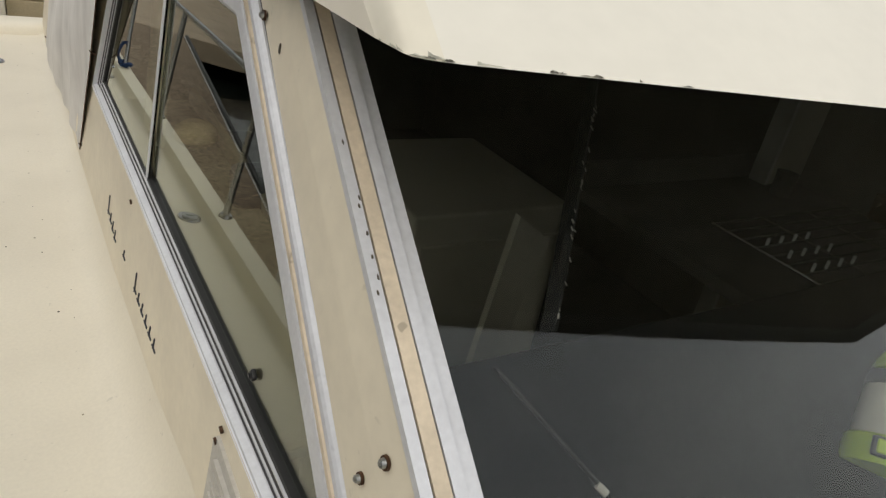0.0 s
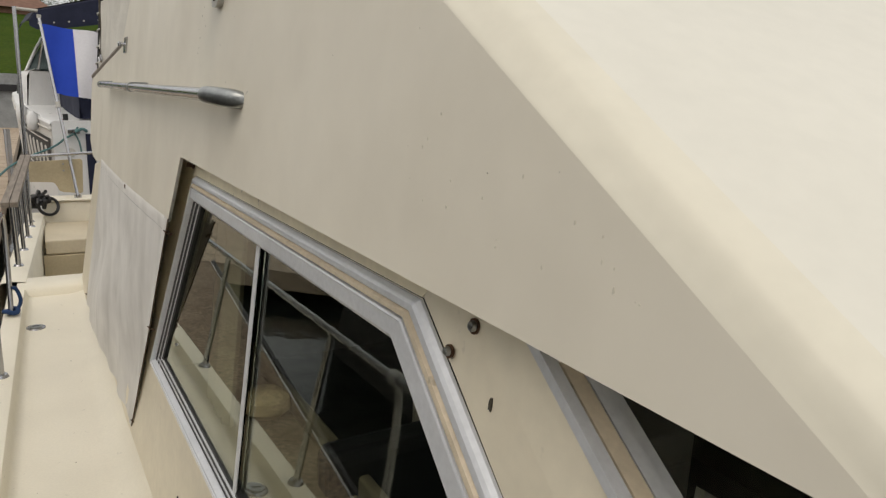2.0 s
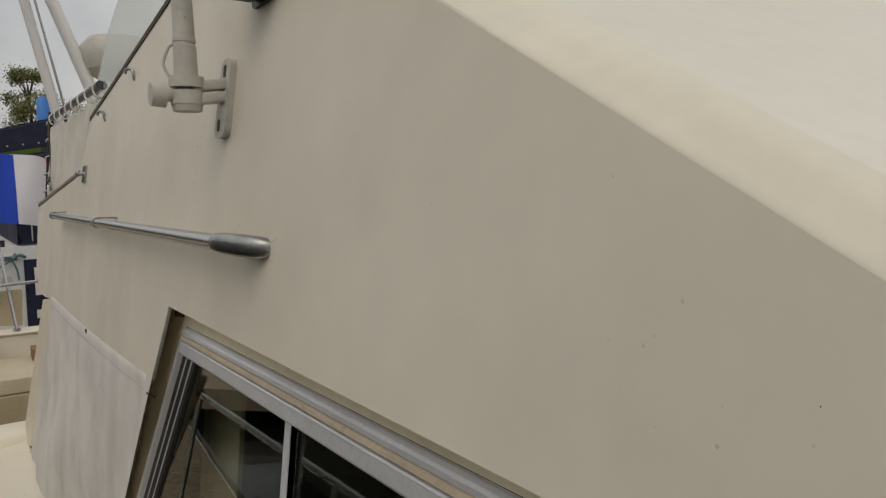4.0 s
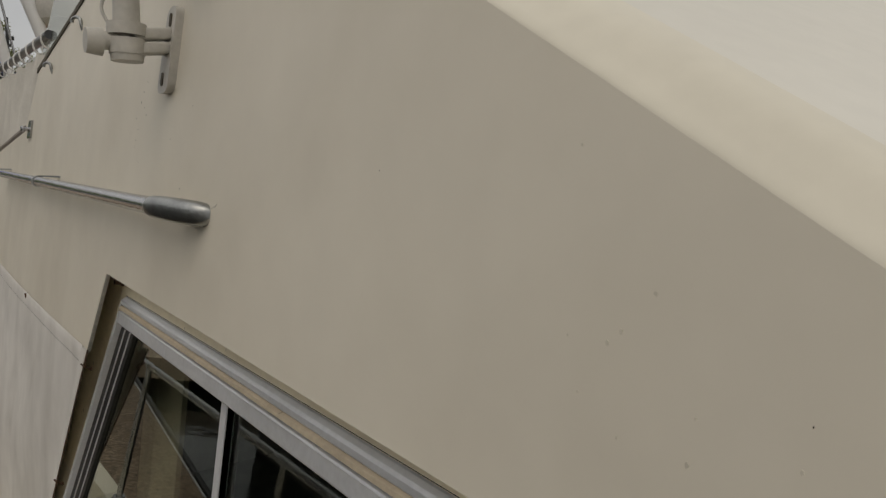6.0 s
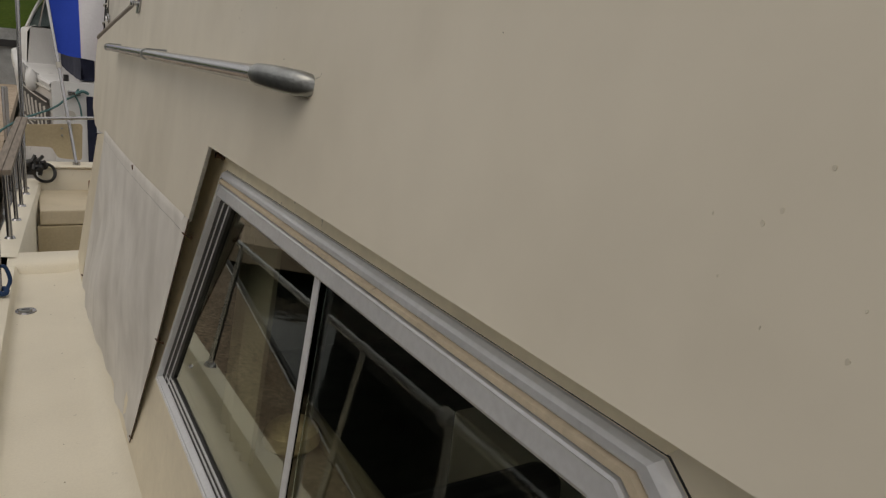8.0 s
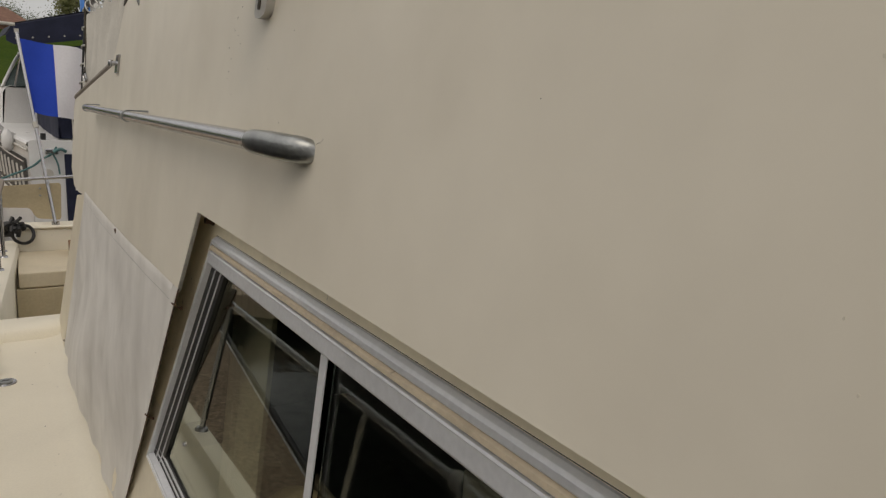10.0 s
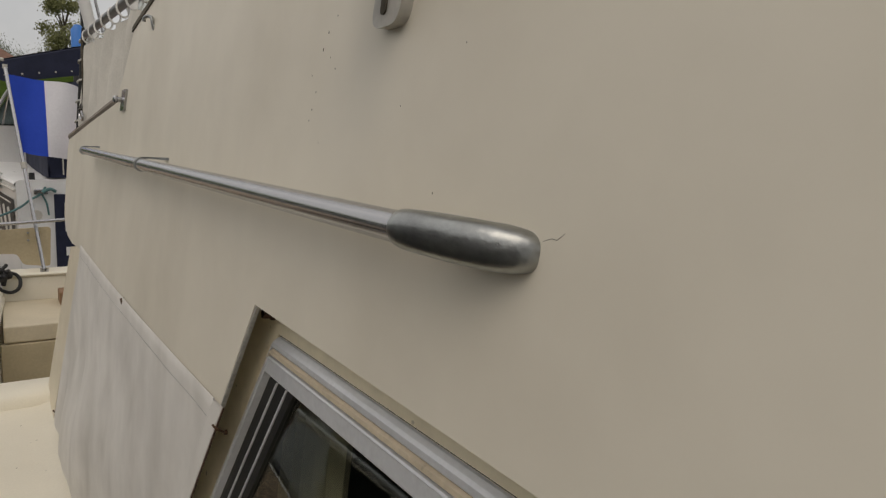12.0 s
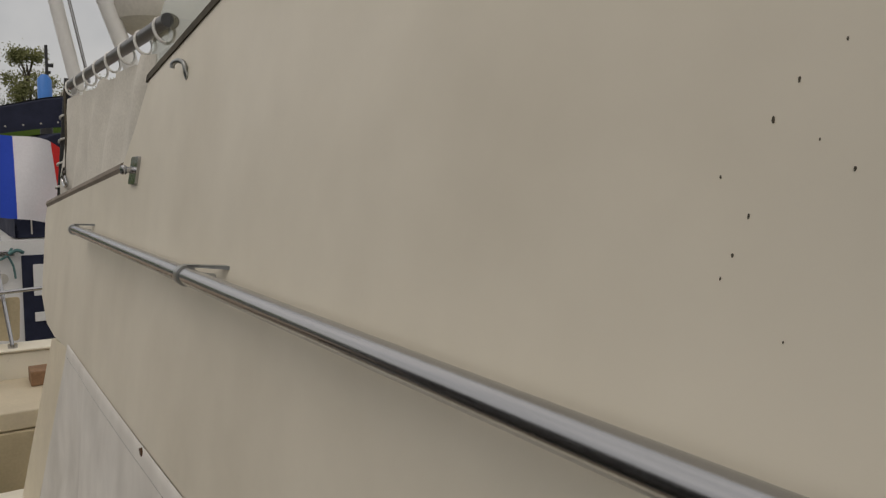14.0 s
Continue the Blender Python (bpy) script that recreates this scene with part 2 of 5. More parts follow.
def rounded(loop, r, steps=4):
    """A loop in (y, z) with its corners rounded."""
    out = []
    n = len(loop)
    for i in range(n):
        p0, p1, p2 = Vector(loop[i - 1]), Vector(loop[i]), Vector(loop[(i + 1) % n])
        a = p1 + (p0 - p1).normalized() * min(r, (p0 - p1).length / 2)
        b = p1 + (p2 - p1).normalized() * min(r, (p2 - p1).length / 2)
        for k in range(steps + 1):
            t = k / steps
            out.append(tuple(a * (1 - t) ** 2 + p1 * 2 * t * (1 - t) + b * t * t))
    return out


# planes of the boat's side: x from the height, depth counts inboard
def on_upper(y, z, d=0.0):
    return Vector((0.1053 + 0.1183 * z + d, y, z))


def on_side(y, z, d=0.0):
    return Vector((0.1565 + 0.1229 * z - 0.012 * (y - 0.95) + d, y, z))


def on_front(y, z, d=0.0):
    """The corner post forward of the window, which runs straight fore and aft."""
    return Vector((0.1565 + 0.1229 * z + d, y, z))


def on_wing(y, z, d=0.0):
    """The cabin side abaft the window, behind the canvas."""
    return Vector((0.1331 + 0.1229 * z + d, y, z))


def screen_y(z):
    return 0.770 + (z - 1.012) / 0.666


def on_screen(x, z, d=0.0):
    """On the raked windscreen; d is depth below the glass."""
    return Vector((x, screen_y(z), z)) + Vector((0, 0.556, -0.831)) * d


CENTRE = 1.55

# ---- cabin side with its window opening ----
WINDOW = [(2.44, 0.41), (2.074, 1.007), (0.970, 1.006), (0.17, 0.42)]
side_outer = [(screen_y(1.056), 1.056), (screen_y(0.35), 0.35), (-2.5, 0.35), (-2.5, -0.03), (2.9, -0.03), (2.9, 1.056)]
cabin_side = tagged(part("wall_cabin_side", panel(side_outer, on_side, 0.05, [inset(WINDOW, 0.004)]), PAINT), "cream gelcoat cabin side with raked front post", "wall", kind="structure")
side_far = tagged(part("wall_cabin_far_side", box((2.75, -2.5, -0.95), (2.8, 4.85, 1.047)), DARK), "far cabin side, shade put into its dark colour", "wall", kind="structure")

wing = tagged(part("wall_cabin_wing", panel([(2.9, 1.048), (2.9, -0.03), (4.95, -0.03), (4.93, 0.07), (4.47, 0.80), (4.47, 1.048)], on_wing, 0.05), PAINT), "cream cabin side sloping to the cockpit", "wall", kind="structure")
part("wing_edge", panel([(4.06, 0.852), (4.47, 0.80), (4.93, 0.07), (4.95, -0.03), (4.58, -0.03), (4.545, 0.03)], lambda y, z, d: on_upper(y, z, d + 0.003), 0.03), PAINT, wing)
rim = [Vector(p) for p in inset(WINDOW, -0.004)]
low = rim[1].lerp(rim[0], 0.75)
part("recess_grime", panel([tuple(low), tuple(rim[1]), tuple(rim[2]), (0.93, 1.055), (2.26, 1.055), (low.x + 0.10, low.y)], lambda y, z, d: on_side(y, z, d - 0.0015), 0.002), RECESS, cabin_side, "yellow-brown weathered recess")

# ---- flybridge side panel ----
upper_outer = [(0.475, 1.047), (2.067, 1.057), (2.168, 0.886), (4.02, 0.848), (4.38, 0.825), (4.62, 0.83), (4.86, 0.90), (4.99, 1.20), (4.96, 1.262), (3.487, 1.375), (3.373, 1.465), (3.283, 1.556), (1.75, 1.78)]
flybridge = tagged(part("wall_flybridge_side", panel(upper_outer, on_upper, 0.008), GEL_SIDE), "chalky cream flybridge side with stains and chips", "wall", kind="structure")


def nose_row(z):
    """The flybridge front at one height, from the side ridge across to the far side."""
    ridge_y = 0.475 + (z - 1.047) / 0.575
    x0 = on_upper(0, z).x
    rise = z - 1.047
    dx, dy = 0.004 + 0.10 * rise, 0.058 + 0.01 * rise
    a, c, e = Vector((x0, ridge_y)), Vector((x0 + dx, ridge_y - dy)), Vector((x0 + dx + 0.04, ridge_y - dy - 0.0092))
    pts = [a, a + Vector((0.0008, -0.005)), a.lerp(c, 0.22), a.lerp(c, 0.45), a.lerp(c, 0.72)]
    start = pts[-1]
    pts += [start * (1 - t) ** 2 + c * 2 * t * (1 - t) + e * t * t for t in (0.25, 0.5, 0.75, 1.0)]
    pts = [tuple(p) for p in pts + [e + Vector((0.05, -0.0113))]]
    last_x, last_y = pts[-1]
    n = 10
    for i in range(1, n + 1):
        t = i / n
        x = last_x + (CENTRE - last_x) * t
        pts.append((x, last_y - 0.222 * (CENTRE - last_x) * (t - 0.10 * t * t)))
    pts += [(2 * CENTRE - x, y) for x, y in pts[-2::-1]]
    return [Vector((x, y, z)) for x, y in pts]


nose_rows = [nose_row(z) for z in (1.047, 1.052, 1.10, 1.2, 1.3, 1.4, 1.5, 1.6, 1.7, 1.78)]
nose = tagged(part("wall_flybridge_front", loft([row[7:] for row in nose_rows]), GEL, smooth=True), "cream sloping flybridge front with chipped lower edge", "wall", kind="structure")

part("corner_band", loft([row[:8] for row in nose_rows]), GEL_BAND, nose, "yellowed bevel between side and front", smooth=True)

# underside of the overhang, a duller cream than the sides, and the cabin roof
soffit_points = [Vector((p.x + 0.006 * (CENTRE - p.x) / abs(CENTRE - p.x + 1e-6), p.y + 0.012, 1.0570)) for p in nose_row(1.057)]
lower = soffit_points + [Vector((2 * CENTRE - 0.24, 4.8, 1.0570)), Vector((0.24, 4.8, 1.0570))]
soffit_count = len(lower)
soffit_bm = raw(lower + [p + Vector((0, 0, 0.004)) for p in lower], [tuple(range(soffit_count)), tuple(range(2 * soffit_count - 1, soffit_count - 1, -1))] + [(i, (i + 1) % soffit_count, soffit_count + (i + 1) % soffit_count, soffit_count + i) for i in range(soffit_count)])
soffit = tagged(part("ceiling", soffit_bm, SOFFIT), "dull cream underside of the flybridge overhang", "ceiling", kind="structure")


# ---- deck: flat, with a cove up the cabin side and a raised outer edge ----
profile = [(0.178, 0.17), (0.168, 0.12), (0.155, 0.075), (0.135, 0.04), (0.105, 0.015), (0.07, 0.004), (0.03, 0.0), (-0.19, 0.0), (-0.212, 0.004), (-0.222, 0.016), (-0.226, 0.04), (-0.234, 0.05), (-0.30, 0.052), (-0.312, 0.046), (-0.318, 0.03), (-0.33, -0.9)]
deck_ys = [-2.5, -1, 0, 1, 2, 3, 4, 4.80]
deck = tagged(part("floor", loft([[Vector((x + (0.02 * (y - 2.5) if x < 0 else 0), y, z)) for x, z in profile] for y in deck_ys]), DECK, smooth=True), "cream side deck with coved edge and raised lip", "deck", kind="structure")
sill_profile = [(4.80, 0.0), (4.815, 0.035), (4.84, 0.05), (5.06, 0.052), (5.08, 0.04), (5.085, -0.5)]
sill = tagged(part("trim", loft([[Vector((x, y, z)) for y, z in sill_profile] for x in (0.3, -0.225)]), DECK, smooth=True), "raised cream sill at the cockpit's edge", "sill", kind="structure")


# ---- windscreen ----
def ring(loop, place, outline, share=None):
    """A frame swept round a loop; outline holds (inset, height) pairs."""
    rows = [[place(y, z, -h) for y, z in inset(loop, a, share)] for a, h in outline]
    return loft(rows + [rows[0]], close=True)


WINDOW_SHARE = [0.13, 1.12, 1.5, 0.28]
window_1 = thing("window_1", "sliding side window with aluminium frame and cream rubber bead", "window", kind="structure")
part("outer_frame", ring(WINDOW, on_side, [(-0.002, -0.006), (-0.001, 0.003), (0.002, 0.007), (0.005, 0.0095), (0.010, 0.0098), (0.0122, 0.008), (0.0125, -0.006)], WINDOW_SHARE), ALU, window_1)
part("rubber_bead", ring(WINDOW, on_side, [(0.0140, -0.005), (0.0142, 0.005), (0.0160, 0.0092), (0.0208, 0.0092), (0.0224, 0.005), (0.0226, -0.005)], WINDOW_SHARE), BEAD, window_1, "cream rubber bead", smooth=True)
part("seam", ring(WINDOW, on_side, [(0.0126, -0.006), (0.0127, 0.0035), (0.0239, 0.0035), (0.0240, -0.006)], WINDOW_SHARE), RUBBER, window_1, "dark seam beside the bead")
part("seam", ring(WINDOW, on_side, [(-0.0034, -0.003), (-0.0032, 0.0005), (-0.0023, 0.0008), (-0.0022, -0.003)], WINDOW_SHARE), RUBBER, window_1, "dark sealant round the frame")
part("inner_frame", ring(WINDOW, on_side, [(0.0241, -0.01), (0.0243, 0.0085), (0.0265, 0.0096), (0.0285, 0.0075), (0.046, 0.007), (0.051, 0.001), (0.0555, -0.004), (0.056, -0.025)], WINDOW_SHARE), ALU, window_1)
part("black_channel", ring(WINDOW, on_side, [(0.0562, -0.008), (0.058, -0.007), (0.061, -0.02), (0.0565, -0.03)], WINDOW_SHARE), RUBBER, window_1)
glass_loop = inset(WINDOW, 0.057, WINDOW_SHARE)


def window_band(name, y_low, y_high, w, d, depth, mat, label=""):
    """An upright bar in the window, between its sill and its head."""
    part(name, panel([(y_low, 0.425), (y_low + w, 0.425), (y_high + w, 0.948), (y_high, 0.948)], lambda y, z, k: on_side(y, z, k + d), depth), mat, window_1, label)


# fixed forward pane, and the sliding pane behind it
front_loop = [(1.552, glass_loop[0][1] - 0.004), (1.558, glass_loop[1][1] + 0.004), (glass_loop[2][0] + 0.0, glass_loop[2][1] + 0.003), (glass_loop[3][0] - 0.004, glass_loop[3][1] - 0.002)]
rear_loop = [(glass_loop[0][0], glass_loop[0][1]), glass_loop[1], (1.568, glass_loop[1][1] + 0.004), (1.562, glass_loop[0][1])]
part("pane", panel(front_loop, lambda y, z, d: on_side(y, z, d + 0.018), 0.005), GLASS, window_1).visible_shadow = False
part("pane", panel(rear_loop, lambda y, z, d: on_side(y, z, d + 0.011), 0.005), GLASS, window_1).visible_shadow = False
window_band("meeting_stile", 1.552, 1.560, 0.019, 0.0075, 0.002, ALU)
for k, (w, d, mat) in enumerate(((0.026, 0.004, RUBBER), (0.004, 0.003, ALU), (0.028, 0.005, RUBBER), (0.004, 0.004, ALU), (0.018, 0.006, RUBBER))):
    o = (0.0, 0.0262, 0.0304, 0.0586, 0.0628)[k]
    low, high = glass_loop[0][0] - o - w, glass_loop[1][0] - o - w
    part("slide_channel", panel([(low, glass_loop[0][1]), (low + w, glass_loop[0][1]), (high + w, glass_loop[1][1]), (high, glass_loop[1][1])], lambda y, z, q: on_side(y, z, q + d), 0.02), mat, window_1)
for k, (w, d, mat) in enumerate(((0.012, 0.006, RUBBER), (0.004, 0.004, ALU), (0.010, 0.006, RUBBER), (0.004, 0.005, ALU), (0.007, 0.008, RUBBER))):
    o = (0.0, 0.0122, 0.0164, 0.0266, 0.0308)[k]
    (ya, za), (yb, zb) = glass_loop[0], glass_loop[3]
    part("sill_track", panel([(ya, za + o), (yb, zb + o), (yb, zb + o + w), (ya, za + o + w)], lambda y, z, q: on_side(y, z, q + d), 0.02), mat, window_1)
# latch on the sliding pane
latch = part("latch", join(disc(0.006, 0.008, 14, Matrix.Translation(on_side(2.19, 0.547, 0.016)) @ pose(0, 0, 0, 0, 90, 0)), disc(0.004, 0.012, 12, Matrix.Translation(on_side(2.19, 0.547, 0.013)) @ pose(0, 0, 0, 0, 90, 0))), STEEL, window_1, smooth=True)
# black catch on the forward pane
part("catch", join(box((-0.004, -0.008, -0.005), (0.004, 0.008, 0.005), 0.002, Matrix.Translation(on_side(0.753, 0.507, 0.014)) @ pose(0, 0, 0, 30, 7, 0)), disc(0.004, 0.010, 12, Matrix.Translation(on_side(0.757, 0.504, 0.013)) @ pose(0, 0, 0, 0, 90, 0))), BLACK, window_1, smooth=True)

screen = thing("windscreen", "raked windscreen in an aluminium frame under the overhang", "window", kind="structure")


def screen_bar(name, x_low, x_high, w, up, down, mat):
    """A long bar down the post beside the windscreen; x at the foot and the head."""
    part(name, panel([(x_high, 1.047), (x_low, 0.352), (x_low + w, 0.352), (x_high + w, 1.047)], lambda x, z, d: on_screen(x, z, d - up), up + down), mat, screen)


screen_bar("outer_frame", 0.1980, 0.2790, 0.0115, 0.009, 0.0015, ALU)
screen_bar("dark_seam", 0.2096, 0.2906, 0.0024, 0.004, 0.02, RUBBER)
screen_bar("rubber_bead", 0.2121, 0.2931, 0.0155, 0.0085, 0.02, BEAD)
screen_bar("dark_seam", 0.2277, 0.3087, 0.002, 0.003, 0.02, RUBBER)
screen_bar("inner_frame", 0.2298, 0.3108, 0.0125, 0.008, 0.02, ALU)
screen_bar("inner_flange", 0.2424, 0.3234, 0.017, 0.001, 0.03, ALU)
part("pane", panel([(0.338, 1.047), (0.257, 0.36), (2.75, 0.36), (2.75, 1.047)], lambda x, z, d: on_screen(x, z, d + 0.004), 0.006), SCREEN_GLASS, screen).visible_shadow = False

# ---- handrail ----
handrail = thing("handrail", "stainless steel handrail with a flattened cast end on the cabin side", "handrail")


def on_rail(y):
    return on_upper(y, 1.2058 + 0.0058 * (y - 1.65), -0.041)


part("tube", tube([on_rail(y) for y in (3.84, 3.0, 2.3, 1.638)], 0.0123, 28), STEEL, handrail, smooth=True)
SLEEVE = 1.649
cast_rows = []
for y, d, rise, ra, rb in ((SLEEVE + 0.001, -0.041, 0.0, 0.0124, 0.0124), (SLEEVE, -0.041, 0.0, 0.0142, 0.0140), (SLEEVE - 0.004, -0.041, 0.0, 0.0147, 0.0145), (1.636, -0.0395, -0.0003, 0.0150, 0.0150), (1.618, -0.0345, -0.001, 0.0152, 0.0155), (1.598, -0.0270, -0.0025, 0.0152, 0.0160), (1.580, -0.0190, -0.004, 0.0155, 0.0160), (1.568, -0.0120, -0.005, 0.0155, 0.0160), (1.560, -0.0070, -0.006, 0.0150, 0.0152), (1.554, -0.003, -0.0065, 0.0135, 0.0138), (1.549, 0.0005, -0.007, 0.0110, 0.0115), (1.546, 0.003, -0.007, 0.0080, 0.0085), (1.544, 0.006, -0.007, 0.004, 0.005)):
    c = on_upper(y, 1.2060 + rise, d)
    ring_row = []
    for k in range(32):
        a = 2 * math.pi * k / 32
        ca, sa = math.cos(a), math.sin(a)
        p = 0.72 + 0.28 * min(1.0, max(0.0, 1.0 - (SLEEVE - y) / 0.02))
        ring_row.append(c + Vector((math.copysign(abs(ca) ** p, ca) * ra, 0, math.copysign(abs(sa) ** p, sa) * rb)))
    cast_rows.append(ring_row)
part("cast_end", loft(cast_rows, close=True), CAST, handrail, "dull cast end piece tapering to the wall", smooth=True)
for y, long in ((2.735, 0.06), (3.83, 0.05)):
    ring_pts = [on_rail(y) + Vector((math.cos(a) * 0.0145, 0, math.sin(a) * 0.0145)) for a in [2 * math.pi * k / 20 for k in range(20)]]
    clip = part("clamp_ring", join(tube([on_rail(y + 0.008), on_rail(y - 0.008)], 0.0148, 24), tube([on_rail(y), on_upper(y, on_rail(y).z - 0.006, 0.0)], 0.006, 12)), CAST, handrail, smooth=True)
    c = on_rail(y)
    part("clamp_arm", raw([c + Vector((0.0, 0.008, 0.0125)), c + Vector((0.0, -0.008, 0.0125)), on_upper(y - long, c.z + 0.011, 0), on_upper(y - long * 0.7, c.z + 0.011, 0), c + Vector((0.0, 0.008, 0.0155)), c + Vector((0.0, -0.008, 0.0155)), on_upper(y - long, c.z + 0.016, 0), on_upper(y - long * 0.7, c.z + 0.016, 0)],
         [(0, 1, 2, 3), (7, 6, 5, 4), (0, 4, 5, 1), (1, 5, 6, 2), (2, 6, 7, 3), (3, 7, 4, 0)]), CAST, clip)

# ---- side canvas: hangs from the panel's lower edge ----
side_canvas = thing("canvas_cover", "dirty grey-white canvas side curtain with folds", "canvas")
def cloth_point(u, v, d=0.0):
    """A point of the hanging cloth: u runs aft, v down."""
    top = Vector((2.135 + (4.03 - 2.135) * u, 0.897 + (0.866 - 0.897) * u - 0.010 * math.sin(math.pi * u), 0))
    bottom = Vector((2.715 + (4.53 - 2.715) * u, 0.085 - 0.048 * u + 0.004 * math.sin(u * 31), 0))
    p = top.lerp(bottom, v)
    fold = (0.005 * math.sin(u * 8 + 2.2 * math.sin(v * 2.4 + u * 2)) + 0.006 * math.sin(6 * u - 7 * v) + 0.028 * noise.noise((u * 5 + v, v * 1.2 + u, 3.1)) + 0.013 * noise.noise((u * 11 + v * 3, v * 2.2, 7.3))) * min(1, v * 2.2) * min(1, (1 - u) * 8, u * 9 + 0.15)
    return on_upper(p.x, p.y, d - 0.004 + 0.85 * fold + 0.008 * v + 0.024 * v * max(0, 1 - 2 * u))


cloth = part("cloth", loft([[cloth_point(i / 48, j / 30) for j in range(31)] for i in range(49)]), CANVAS, side_canvas, smooth=True)
downs = [k / 24 for k in range(25)]
part("hem", loft([[cloth_point(u, v, d) for v in downs] for u, d in ((0.0, -0.0005), (0.001, -0.0028), (0.012, -0.0030), (0.024, -0.0028), (0.025, 0.0))]), CANVAS, side_canvas, smooth=True)
part("top_band", loft([[cloth_point(u, v, d) for u in [0.026 + 0.974 * k / 40 for k in range(41)]] for v, d in ((0.0, 0.0), (0.002, -0.0012), (0.026, -0.0014), (0.044, -0.0012), (0.045, 0.0))]), CANVAS, side_canvas, smooth=True)
SEAM = material("grey_seam_thread", (0.47, 0.455, 0.43), 0.9, vary=0.2)
part("seam", tube([cloth_point(0.0265, v, -0.0004) for v in downs], 0.0007, 6), SEAM, side_canvas, "stitched seam")
part("seam", tube([cloth_point(0.03 + 0.97 * k / 40, 0.047, -0.0004) for k in range(41)], 0.0005, 6), SEAM, side_canvas, "stitched seam")
part("bolt_rope", tube([cloth_point(0.0, v, -0.0006) for v in downs], 0.0015, 8), RUST, side_canvas, "brown edge cord")
for v in (0.05, 0.45, 0.97):
    c = cloth_point(0.0, v)
    part("hook", join(tube(curve([c + Vector((0.003, 0.008, 0.0)), c + Vector((-0.005, 0.0, 0.007)), c + Vector((-0.002, -0.009, 0.005)), c + Vector((0.008, -0.011, -0.002))], 5), 0.0016, 8), disc(0.0035, 0.004, 12, Matrix.Translation(c + Vector((0.010, -0.012, -0.002))) @ pose(0, 0, 0, 0, 90, 0))), RUST, side_canvas)
c = cloth_point(0.47, 0.012)
part("stud", disc(0.008, 0.008, 14, Matrix.Translation(c) @ pose(0, 0, 0, 0, 83, 0)), RUST, side_canvas, smooth=True)
c = cloth_point(1.0, 0.97)
part("hook", tube(curve([c, c + Vector((-0.006, 0.010, 0.004)), c + Vector((0.004, 0.022, 0.0)), c + Vector((0.020, 0.026, -0.006))], 5), 0.0025, 8), RUST, side_canvas)

# ---- grey core of the panel where it is cut round the window ----
cut = [(2.065, 1.055), (2.169, 0.885)]


def cut_strip(name, d0, d1, mat, label):
    corners = [(cut[0], d0), (cut[1], d0), (cut[1], d1), (cut[0], d1)]
    part(name, raw([on_upper(*p, d) for p, d in corners] + [on_upper(p[0] - 0.0035, p[1], d) for p, d in corners], [(0, 1, 2, 3), (7, 6, 5, 4), (0, 4, 5, 1), (1, 5, 6, 2), (2, 6, 7, 3), (3, 7, 4, 0)]), mat, flybridge, label)


cut_strip("cut_edge", 0.0005, 0.006, material("rough_grey_core", (0.46, 0.45, 0.40), 0.9, vary=0.2, scale=40, grain=200), "rough grey cut edge")
nut = thing("bolt", "rusty nut in the corner under the flybridge panel", "bolt", "bolts on the post")
part("washer", disc(0.010, 0.004, 16, Matrix.Translation(on_side(2.10, 1.035, -0.004)) @ pose(0, 0, 0, 0, -83, 0)), RUST, nut)
part("head", disc(0.007, 0.014, 6, Matrix.Translation(on_side(2.10, 1.035, -0.012)) @ pose(0, 0, 0, 0, -83, 0)), RUST, nut)


facet_low, facet_high = 0.50, 1.046


def facet_row(z):
    front = screen_y(z) + 0.004
    back = 0.956 + (z - 1.005) * 1.365
    mid = front + 0.42 * (back - front)
    return [on_front(front, z, -0.001), on_front(mid - 0.006, z, -0.0045), on_front(mid + 0.006, z, -0.0048), on_front(back, z, -0.001)]


part("post_facet", loft([facet_row(facet_low + (facet_high - facet_low) * k / 12) for k in range(13)]), PAINT, cabin_side, "creased cream post")


# ---- bolts and holes on the post ----
def bolt(y, z, size=1.0):
    b = thing("bolt", "rusty bolt head with washer on the cream post", "bolt", "bolts on the post")
    b.matrix_world = Matrix.Translation(on_front(y, z, -0.004)) @ pose(0, 0, 0, 0, -83, 0)
    part("washer", disc(0.0085 * size, 0.003, 20, Matrix.Translation((0, 0, 0.0015))), RUST, b, smooth=True)
    part("head", join(disc(0.0062 * size, 0.004, 16, Matrix.Translation((0, 0, 0.0048)), 0.005 * size), disc(0.0025, 0.002, 6, Matrix.Translation((0, 0, 0.0072)))), CAST, b, smooth=True)
    return b


bolt(0.897, 0.976, 0.8), bolt(0.862, 1.012, 0.9), bolt(0.372, 0.704, 0.85), bolt(0.402, 0.657, 0.75)


def spot(name, place, points, mat, parent, label=""):
    """A thin flake or chip, lying on a surface; points in its own plane."""
    c = [place(y, z, -0.0004) for y, z in points]
    back = [place(y, z, 0.001) for y, z in points]
    n = len(c)
    part(name, raw(c + back, [tuple(range(n))] + [(i, n + i, n + (i + 1) % n, (i + 1) % n) for i in range(n)]), mat, parent, label)


def blotch(y, z, w, h, rng):
    return [(y + math.cos(a) * w * rng.uniform(0.55, 1.1), z + math.sin(a) * h * rng.uniform(0.55, 1.1)) for a in [2 * math.pi * k / 9 for k in range(9)]]


